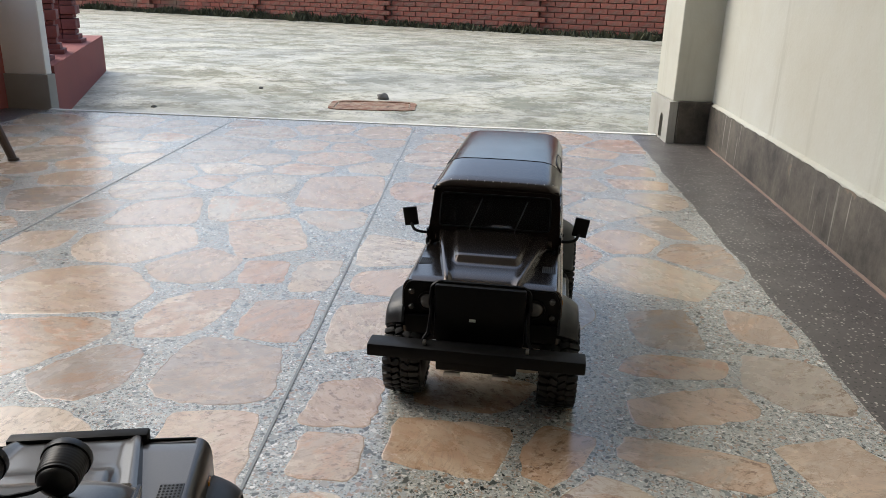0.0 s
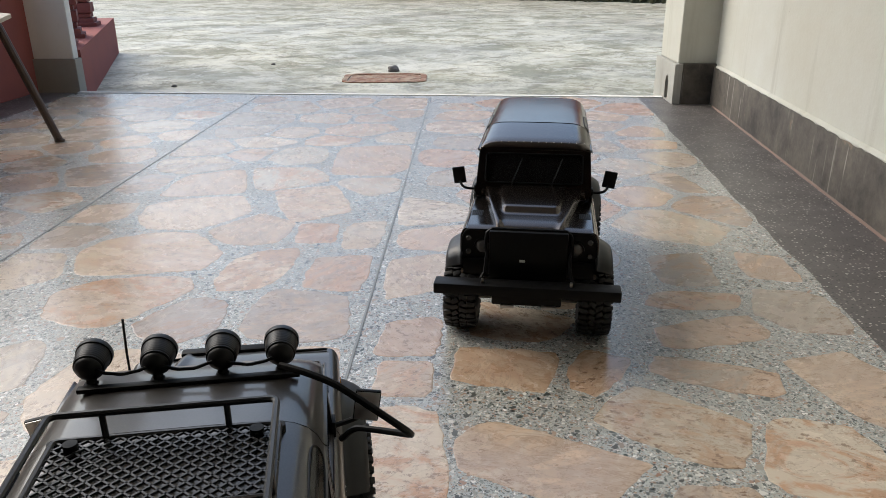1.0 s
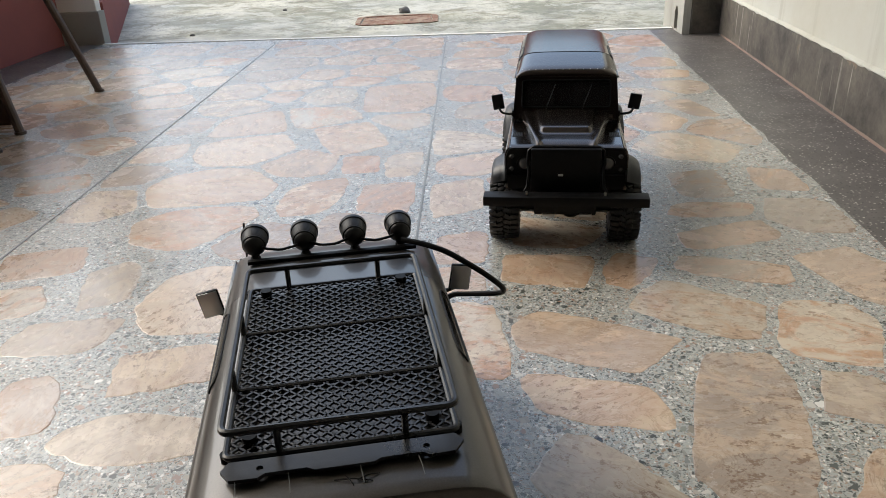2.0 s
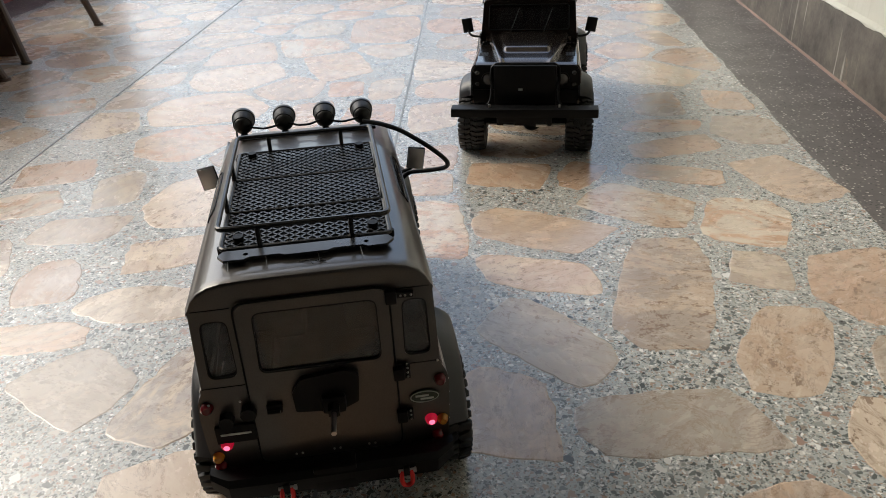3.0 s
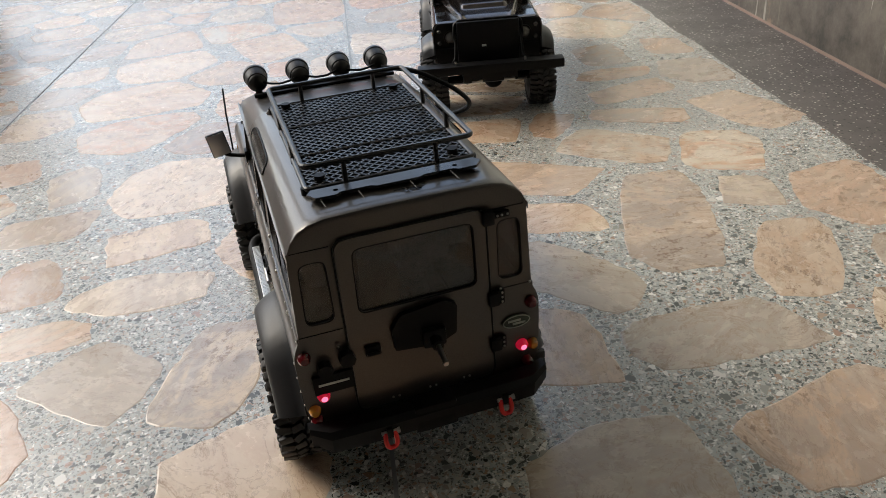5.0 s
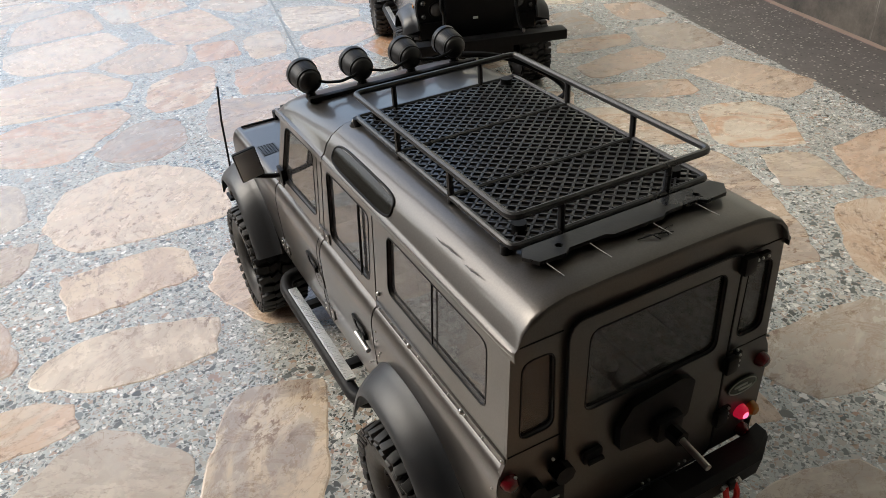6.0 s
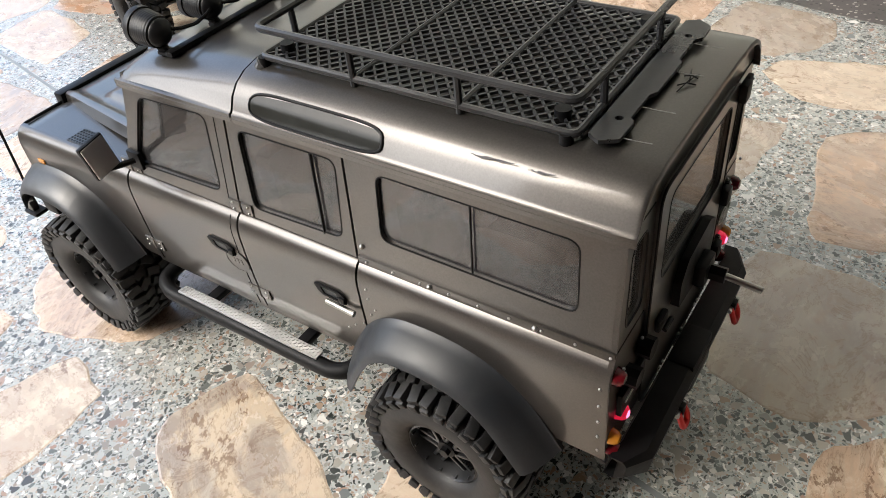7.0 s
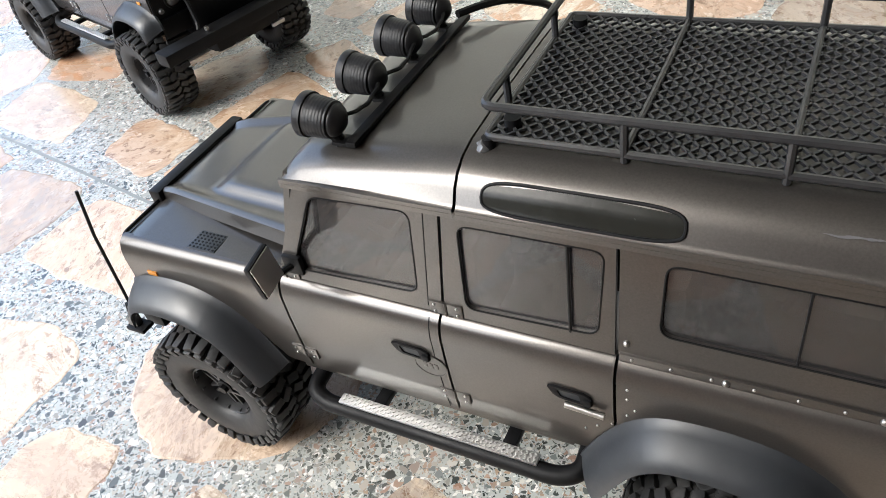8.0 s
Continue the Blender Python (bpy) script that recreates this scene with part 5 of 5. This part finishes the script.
def roof_rack(root):
    z0, z1 = 0.2872, 0.3045
    x0, x1, h = -0.163, 0.034, 0.0645
    rack = bmesh.new()
    tube(rack, bent([(x0, h, z1), (x1, h, z1), (x1, -h, z1), (x0, -h, z1)], 0.006, 4, True), 0.0022, 8, True)
    top = part("roof_rack", rack, RACK, root, "black wire roof rack with expanded mesh")
    bm = bmesh.new()
    tube(bm, bent([(x0, h, z0), (x1, h, z0), (x1, -h, z0), (x0, -h, z0)], 0.004, 3, True), 0.0020, 8, True)
    for x in (-0.100, -0.033):
        tube(bm, [(x, -h, z0), (x, h, z0)], 0.0019, 8)
    part("base_frame", bm, RACK, top)
    for x, y in [(x, s * h) for x in (-0.100, -0.033) for s in (-1, 1)] + [(x, y) for x in (x0, x1) for y in (-0.035, 0.035)]:
        bm = bmesh.new()
        rod(bm, (x, y, z0 - 0.004), (x, y, z1), 0.0020, 8)
        part("rack_post", bm, RACK, top)
    # expanded mesh: two sets of crossing strips
    bm = bmesh.new()
    W, L = 2 * h, x1 - x0
    step, slope = 0.0080, 0.90
    for d in (-1, 1):
        k = -W * slope
        while k < L + W * slope:
            pts = []
            for i in range(2):
                y = -h if i == 0 else h
                pts.append((x0 + k + d * slope * y, y))
            (xa, ya), (xb, yb) = pts
            if xa > xb:
                xa, ya, xb, yb = xb, yb, xa, ya
            if xb > x0 and xa < x1:
                if xa < x0:
                    ya += (yb - ya) * (x0 - xa) / (xb - xa)
                    xa = x0
                if xb > x1:
                    yb = ya + (yb - ya) * (x1 - xa) / (xb - xa)
                    xb = x1
                mid = Vector(((xa + xb) / 2, (ya + yb) / 2, z0))
                n = math.hypot(xb - xa, yb - ya)
                box(bm, -n / 2, -0.00065, -0.0008, n / 2, 0.00065, 0.0008, m=Matrix.Translation(mid) @ Matrix.Rotation(math.atan2(yb - ya, xb - xa), 4, "Z"))
            k += step
    part("expanded_mesh", bm, MESH_BLACK, top, "black diamond mesh floor")
    for x, y, r, lo, hi in [(x, y, 0.0042, 0.2835, 0.2915) for x in (-0.150, 0.025) for y in (-0.052, 0.052)] + [(x, y, 0.0035, 0.2790, z0) for x in (0.033, -0.158) for y in (-h, h)]:
        bm = bmesh.new()
        rod(bm, (x, y, lo), (x, y, hi), r, 12)
        part("rack_foot", bm, BLACK, top)
    bm = bmesh.new()
    bmesh.ops.create_icosphere(bm, subdivisions=2, radius=0.0042, matrix=pose(0.0350, 0.0655, 0.2815))
    for v in bm.verts:
        v.co += Vector((1, 1, 1)) * 0.0012 * noise.noise(v.co * 420)
    part("glue_blob", bm, CLEAR_LENS, top, "dried clear glue")
    bm = bmesh.new()
    pts = [(-0.1675, -0.062), (-0.1675, 0.062), (-0.174, 0.066), (-0.182, 0.061), (-0.1825, 0.046), (-0.1795, 0.042), (-0.1795, 0.02), (-0.182, 0.016), (-0.182, -0.016), (-0.1795, -0.02), (-0.1795, -0.042), (-0.1825, -0.046), (-0.182, -0.060), (-0.174, -0.066)]
    plate(bm, pts, [[(-0.175 + 0.002 * math.cos(t), y + 0.002 * math.sin(t)) for t in [math.tau * i / 10 for i in range(10)]] for y in (-0.045, 0.045)], 0.0022, lambda u, v, w: (u, v, 0.2862 + w))
    part("rear_plate", bm, RACK, top, "black plate at the rack's rear edge")


def roof_lamps(root):
    bm = bmesh.new()
    box(bm, 0.1060, -0.074, 0.2755, 0.1120, 0.074, 0.2790, bevel=0.0008)
    bar = part("lamp_bar", bm, BLACK, root, "black roof lamp bar")
    turn = pose(0, 0, 0, 0, 90, 0)
    for y in (0.068, 0.024, -0.020, -0.061):
        bm = bmesh.new()
        cup = [(0, -0.0190), (0.0040, -0.0187), (0.0062, -0.0172), (0.0088, -0.0152)]
        for k in range(9):
            r = 0.0100 + 0.0027 * (k / 8) ** 0.35
            cup += [(r, -0.0135 + 0.0020 * k), (r + 0.00012, -0.0128 + 0.0020 * k), (r, -0.0121 + 0.0020 * k)]
        lathe(bm, cup + [(0.0137, 0.0042), (0.0139, 0.0085), (0.0133, 0.0095), (0.0123, 0.0093)], 28, pose(0.1300, y, 0.2890, 0, 84, 0) @ Matrix.Scale(0.90, 4))
        lamp = part("spot_lamp", bm, LAMP_SHELL, bar, "round black spot lamp", 40)
        bm = bmesh.new()
        rod(bm, (0.1190, y, 0.2735), (0.1235, y, 0.2810), 0.0036, 10)
        box(bm, 0.1100, y - 0.0045, 0.2742, 0.1225, y + 0.0045, 0.2766, bevel=0.0008)
        part("lamp_foot", bm, BLACK, bar)
        bm = bmesh.new()
        lathe(bm, [(0, 0.0095), (0.0075, 0.0090), (0.0122, 0.0082)], 24, pose(0.1300, y, 0.2890, 0, 84, 0) @ Matrix.Scale(0.90, 4))
        part("lens", bm, CLEAR_LENS, bar)
    bm = bmesh.new()
    pts = []
    for i in range(40):
        t = i / 39
        y = 0.066 - 0.127 * t
        k = (t * 3) % 1.0
        pts.append((0.1160 - 0.003 * math.sin(math.pi * k) + 0.0005 * math.sin(i * 1.7), y, 0.2895 - 0.0045 * math.sin(math.pi * k)))
    tube(bm, pts, 0.0012, 6)
    part("lamp_wire", bm, BLACK, bar, "thin black lamp wire")
    bm = bmesh.new()
    tube(bm, bent([(0.108, -0.061, 0.285), (0.098, -0.078, 0.284), (0.088, -0.098, 0.279), (0.072, -0.128, 0.262), (0.075, -0.148, 0.242), (0.098, -0.150, 0.225), (0.125, -0.132, 0.212), (0.145, -0.110, 0.204), (0.148, -0.099, 0.192)], 0.02, 5), 0.0026, 8)
    part("cable_loop", bm, BLACK, bar, "thick black cable looping off the roof")


def antenna(root):
    bm = bmesh.new()
    box(bm, 0.322, 0.104, 0.100, 0.340, 0.116, 0.1035, bevel=0.001)
    rod(bm, (0.333, 0.1085, 0.1175), (0.333, 0.1080, 0.1240), 0.0030, 10, 0.0022)
    base = part("antenna", bm, BLACK, root, "thin black whip antenna")
    bm = bmesh.new()
    tube(bm, [(0.333, 0.107, 0.118), (0.331, 0.106, 0.150), (0.328, 0.105, 0.19), (0.323, 0.102, 0.228)], 0.0012, 6)
    part("whip", bm, BLACK, base)
    bm = bmesh.new()
    rod(bm, (0.333, 0.1095, 0.1030), (0.333, 0.1085, 0.1180), 0.0040, 8, 0.0032)
    box(bm, 0.3285, 0.1085, 0.1035, 0.3375, 0.1135, 0.1130, bevel=0.001)
    part("antenna_socket", bm, WIRE, base, "dull grey antenna socket")


def screen(root, paint):
    """Windscreen frame, pane and wipers."""
    base, top = Vector((0.1690, 0, 0.1935)), Vector((0.1490, 0, 0.2625))
    up = (top - base).normalized()
    out = up.cross(Vector((0, -1, 0)))
    h = (top - base).length
    at = lambda u, v, w: tuple(base + up * v + out * (w - 0.003) + Vector((0, u, 0)))
    bm = bmesh.new()
    hole = [(-0.078, 0.016), (0.078, 0.016), (0.077, h - 0.009), (-0.077, h - 0.009)]
    plate(bm, [(-0.0915, -0.006), (0.0915, -0.006), (0.0865, h), (-0.0865, h)], [rounded(hole, 0.006)], 0.004, at)
    frame_ob = part("windscreen_frame", bm, paint, root)
    bm = bmesh.new()
    plate(bm, rounded(grow(hole, 0.001), 0.006), (), 0.0012, lambda u, v, w: at(u, v, w + 0.001))
    pane = part("windscreen", bm, PANE_NOW[0], root, "smoked plastic windscreen")
    pane.visible_shadow = False
    bm = bmesh.new()
    tube(bm, [at(u, v, 0.0042) for u, v in rounded(hole, 0.006)], 0.0012, 6, True)
    part("window_seal", bm, BLACK, pane)
    for y in (0.028, -0.036):
        bm = bmesh.new()
        tube(bm, [at(y, 0.006, 0.006), at(y + 0.004, 0.022, 0.0075), at(y + 0.012, 0.040, 0.0065)], 0.0008, 6)
        tube(bm, [at(y + 0.004, 0.020, 0.006), at(y + 0.017, 0.056, 0.006)], 0.0008, 6)
        part("wiper", bm, BLACK, root, "black wiper")
    bm = bmesh.new()
    box(bm, 0.160, -0.083, 0.1855, 0.172, 0.083, 0.1985, bevel=0.002)
    part("scuttle", bm, paint, root)


def front_bumper(root, wide):
    bm = bmesh.new()
    box(bm, 0.352, -0.131, 0.1035, 0.380, 0.131, 0.1195, bevel=0.0025)
    box(bm, 0.318, -0.05, 0.080, 0.356, 0.05, 0.112, bevel=0.003)
    bump = part("front_bumper", bm, BLACK, root, "broad flat black bumper", 30)
    if not wide:
        return
    # hoop round the grille
    bm = bmesh.new()
    tube(bm, bent([(0.354, 0.066, 0.119), (0.348, 0.061, 0.126), (0.338, 0.059, 0.152), (0.334, 0.062, 0.160), (0.330, 0.060, 0.181), (0.329, 0.052, 0.187), (0.329, -0.052, 0.187), (0.330, -0.060, 0.181), (0.334, -0.062, 0.160), (0.338, -0.059, 0.152), (0.348, -0.061, 0.126), (0.354, -0.066, 0.119)], 0.002, 2), 0.0026, 6)
    part("grille_guard", bm, BLACK, bump, "black tubular grille guard")
    bm = bmesh.new()
    box(bm, 0.326, -0.056, 0.112, 0.338, 0.056, 0.186, bevel=0.003)
    part("grille_screen", bm, BLACK, bump)
    for y in (0.032, -0.026):
        bm = bmesh.new()
        box(bm, 0.378, y - 0.010, 0.088, 0.383, y + 0.010, 0.093, bevel=0.001)
        part("tow_tab", bm, STEEL, root, "small bright tow tab")
    bm = bmesh.new()
    box(bm, 0.3385, -0.012, 0.141, 0.3395, -0.004, 0.1445)
    part("grille_badge", bm, LABEL_LIGHT, root)
    for s in (-1, 1):
        bm = bmesh.new()
        box(bm, 0.366, s * 0.062 - 0.002, 0.1198, 0.372, s * 0.062 + 0.002, 0.1255, bevel=0.0008)
        part("pale_tab", bm, STEEL, root)
    bm = bmesh.new()
    rod(bm, (0.340, -0.04, 0.088), (0.340, 0.04, 0.088), 0.012, 14)
    part("winch", bm, BLACK, root)


# bronze-grey car
grey = truck(BRONZE, True)
hood(grey, BRONZE)
nose(grey, BRONZE, False)
screen(grey, BRONZE)
underside(grey)
cabin_inside(grey)
rear_fittings(grey)
roof_rack(grey)
roof_lamps(grey)
antenna(grey)
bm = bmesh.new()
box(bm, 0.316, -0.052, 0.176, 0.327, 0.052, 0.1895, bevel=0.002)
part("hood_lip", bm, BLACK, grey, "black hood edge guard")
bm = bmesh.new()
box(bm, 0.318, -0.100, 0.092, 0.338, 0.100, 0.110, bevel=0.003)
part("front_bumper", bm, BLACK, grey, "black front bumper")
bm = bmesh.new()
plate(bm, [(0.0748 + 0.0112 * math.cos(t), 0.1402 + 0.0098 * math.sin(t)) for t in [math.tau * i / 32 for i in range(32)]], (), 0.0012, lambda u, v, w: (u, side_y(v) + 0.0005 - w, v))
tube(bm, [(0.0748 + 0.0106 * math.cos(t), side_y(0.1402 + 0.0092 * math.sin(t)) + 0.0005, 0.1402 + 0.0092 * math.sin(t)) for t in [math.tau * i / 32 for i in range(32)]], 0.00035, 5, True)
for x in (0.0785, 0.0748, 0.0711):
    box(bm, x - 0.0013, side_y(0.1402) + 0.0002, 0.1380, x + 0.0013, side_y(0.1402) + 0.0008, 0.1424, bevel=0.0002)
part("door_emblem", bm, BRONZE, grey, "oval badge mark on the door")
grey.matrix_world = pose(0.001, 1.939, 0, 0, 0, 100.7)
tagged(grey, "bronze-grey model off-road car with roof rack, lamps and lit tail lights", "toy car", "model cars")

# near-black car that faces it
PANE_NOW[0] = PANE_DARK
dark = truck(BLACK_PAINT, False)
hood(dark, BLACK_PAINT)
nose(dark, BLACK_PAINT, True)
screen(dark, BLACK_PAINT)
underside(dark)
cabin_inside(dark)
front_bumper(dark, True)
screws(dark, [(0.1435, -0.078 + 0.012 * i, 0.2715) for i in range(14)], 0.4)
dark.matrix_world = pose(0.290, 2.942, 0, 0, 0, 264)
tagged(dark, "near-black model off-road car with a broad black bumper", "toy car", "model cars")

# ---------------------------------------------------------------- marble slabs of the floor
# (x, y, length, width, turn) of the slabs round the trucks
SLABS_NEAR = [(0.42, 2.16, 0.29, 0.125, 75), (0.25, 2.34, 0.22, 0.125, 155), (0.43, 2.42, 0.17, 0.12, 145), (0.59, 2.35, 0.16, 0.12, 70),
              (0.25, 2.20, 0.18, 0.09, 170), (0.25, 2.04, 0.19, 0.11, 135), (0.19, 1.91, 0.14, 0.11, 90), (0.36, 1.89, 0.19, 0.10, 5),
              (0.56, 2.20, 0.10, 0.08, 70), (0.53, 2.02, 0.20, 0.10, 60), (-0.19, 1.96, 0.18, 0.11, 80), (-0.30, 2.14, 0.18, 0.09, 0),
              (-0.31, 2.29, 0.14, 0.10, 15), (-0.50, 2.37, 0.15, 0.10, 5), (-0.47, 2.20, 0.13, 0.08, 110), (-0.41, 2.06, 0.13, 0.07, 10)]
SLABS_FRONT = [(-0.31, 1.96, 0.15, 0.11, 145), (0.55, 2.67, 0.17, 0.08, 15), (0.52, 2.54, 0.19, 0.075, 165), (0.71, 2.50, 0.20, 0.11, 110),
               (0.22, 2.55, 0.14, 0.11, 170), (0.10, 2.35, 0.19, 0.105, 90), (0.35, 2.54, 0.13, 0.07, 60), (-0.07, 2.47, 0.26, 0.11, 95),
               (-0.11, 2.72, 0.19, 0.16, 90), (-0.23, 2.91, 0.20, 0.11, 85), (0.08, 2.64, 0.12, 0.10, 90), (0.08, 2.52, 0.10, 0.085, 90),
               (-0.08, 2.89, 0.17, 0.11, 90), (0.07, 2.89, 0.19, 0.11, 90), (0.57, 2.93, 0.15, 0.11, 90), (0.73, 2.94, 0.13, 0.10, 85)]
SLABS_FAR = [(0.55, 2.79, 0.16, 0.07, 0), (-0.20, 3.33, 0.25, 0.16, 110), (-0.11, 3.75, 0.34, 0.21, 95), (-0.15, 3.11, 0.12, 0.09, 100),
             (-0.06, 3.10, 0.16, 0.09, 90), (0.73, 3.95, 0.17, 0.12, 0), (0.71, 3.51, 0.19, 0.09, 105), (-0.66, 2.46, 0.14, 0.11, 20),
             (-0.66, 2.62, 0.14, 0.11, 15), (-0.50, 2.53, 0.15, 0.09, 105), (-0.60, 2.26, 0.13, 0.08, 115), (0.05, 2.12, 0.15, 0.11, 60),
             (-0.85, 3.02, 0.16, 0.11, 20), (-0.86, 2.80, 0.17, 0.10, 60), (0.42, 1.73, 0.2, 0.12, 20), (0.60, 1.83, 0.16, 0.11, 120)]
slabs = SLABS_NEAR + SLABS_FRONT + SLABS_FAR
rng = random.Random(11)


def axis_points(s):
    x, y, l, w, a = s
    d = Vector((math.cos(radians(a)), math.sin(radians(a)))) * max(0.0, (l - w) / 2)
    c = Vector((x, y))
    return [c - d, c, c + d], w / 2


taken = []
for s in slabs:
    pts, r = axis_points(s)
    taken += [(p, r) for p in pts]
seeds = []
tries = 0
while tries < 12000:
    tries += 1
    p = Vector((rng.uniform(-1.54, 0.84), rng.uniform(0.75, 4.74)))
    r = rng.uniform(0.056, 0.098)
    if p.x > 0.72 + (p.y - 2.67) * 0.039 or (p.y > 3 and p.x < -1.52):
        continue
    if abs(p.x) < 0.05 or abs(p.x + 0.745) < 0.05:
        continue
    if any((p - q).length < r + s + 0.018 for q, s in taken if abs(p.y - q.y) < 0.3):
        continue
    taken.append((p, r))
    seeds.append((p, r))


def cell(p, r):
    """The room round a seed, out to its neighbours."""
    k = rng.randint(6, 8)
    t0 = rng.uniform(0, 6)
    poly = [p + Vector((math.cos(t), math.sin(t))) * r * rng.uniform(1.25, 1.95) for t in [t0 + math.tau * i / k for i in range(k)]]
    cuts = [(q, s) for q, s in taken if q is not p and 0.001 < (q - p).length < 0.36]
    planes = [((q - p).normalized(), (q - p).length * r / (r + s) - 0.0125) for q, s in cuts]
    for bar in (0.0, -0.745):
        planes.append((Vector((1 if bar > p.x else -1, 0)), abs(bar - p.x) - 0.012))
    planes.append((Vector((1, 0)), 0.79 + (p.y - 2.67) * 0.039 - 0.012 - p.x))
    for n, d in planes:
        out = []
        for a, b in zip(poly, poly[1:] + poly[:1]):
            da, db = (a - p).dot(n) - d, (b - p).dot(n) - d
            if da <= 0:
                out.append(a)
            if da * db < 0:
                out.append(a + (b - a) * (da / (da - db)))
        poly = out
        if len(poly) < 3:
            return None
    return poly


def worn_outline(poly):
    """The outline with its corners chipped and its edges uneven."""
    poly = [q for a, b in zip(poly, poly[1:] + poly[:1]) for q in (a * 0.94 + b * 0.06, a * 0.06 + b * 0.94)]
    out = []
    for a, b in zip(poly, poly[1:] + poly[:1]):
        long = (b - a).length
        n = max(1, min(8, round(long / 0.015)))
        side = Vector((b.y - a.y, a.x - b.x)).normalized() if long > 1e-6 else Vector((0, 0))
        for i in range(n):
            t = i / n
            out.append(a + (b - a) * t + side * (rng.uniform(-0.0032, 0.0032) if i else 0.0) + side * (math.sin(math.pi * t) * 0.02 * long))
    return out


def slab_outline(s):
    """A broken slab: four uneven corners, some of them broken off."""
    x, y, l, w, a = s
    turn = Matrix.Rotation(radians(a), 2)
    skew = rng.uniform(-0.16, 0.16)
    poly = []
    for cx, cy in ((-1, -1), (1, -1), (1, 1), (-1, 1)):
        p = Vector((cx * l / 2 * rng.uniform(0.86, 1.1) + cy * skew * l / 2, cy * w / 2 * rng.uniform(0.80, 1.12)))
        if rng.random() < 0.45:
            u, v = rng.uniform(0.15, 0.55), rng.uniform(0.15, 0.6)
            one, two = p - Vector((cx * u * l / 2, 0)), p - Vector((0, cy * v * w / 2))
            poly += [one, two]
        else:
            poly.append(p)
    c = Vector((x, y))
    # in order round the middle
    poly.sort(key=lambda p: math.atan2(p.y, p.x))
    poly = [c + turn @ p for p in poly]
    mine, r = axis_points(s)
    for o in slabs:
        if o is s or math.hypot(o[0] - x, o[1] - y) > 0.4:
            continue
        theirs, q = axis_points(o)
        d, a, b = min(((v - u).length, u.to_tuple(), v.to_tuple()) for u in mine for v in theirs)
        n = (Vector(b) - Vector(a)).normalized()
        cut = Vector(a).dot(n) + d * r / (r + q) - 0.009
        kept = []
        for u, v in zip(poly, poly[1:] + poly[:1]):
            du, dv = u.dot(n) - cut, v.dot(n) - cut
            if du <= 0:
                kept.append(u)
            if du * dv < 0:
                kept.append(u + (v - u) * (du / (du - dv)))
        if len(kept) > 2:
            poly = kept
    return poly


def slab(bm, outline, z):
    top = [bm.verts.new((p.x, p.y, z)) for p in outline]
    c = sum(outline, Vector((0, 0))) / len(outline)
    low = [bm.verts.new((*(p + (p - c).normalized() * 0.0045), -0.0006)) for p in outline]
    bm.faces.new(top)
    for i in range(len(top)):
        j = (i + 1) % len(top)
        bm.faces.new((top[i], low[i], low[j], top[j]))


def near(p):
    return abs(p.x + 0.05) * 1.1 + abs(p.y - 2.5)


stones = [worn_outline(slab_outline(s)) for s in slabs]
fill = []
for p, r in seeds:
    poly = cell(p, r)
    if poly:
        fill.append((near(p), worn_outline(poly)))
fill.sort(key=lambda e: e[0])
stones += [o for _, o in fill]
rest = bmesh.new()
for i, outline in enumerate(stones):
    z = 0.0002 + rng.uniform(0, 0.0003)
    if i < 298:
        bm = bmesh.new()
        slab(bm, outline, z)
        mesh_ob("stone_slab", bm, STONE, floor)
    else:
        slab(rest, outline, z)
tagged(mesh_ob("stone_slabs", rest, STONE_MANY, floor), kind="stuff")
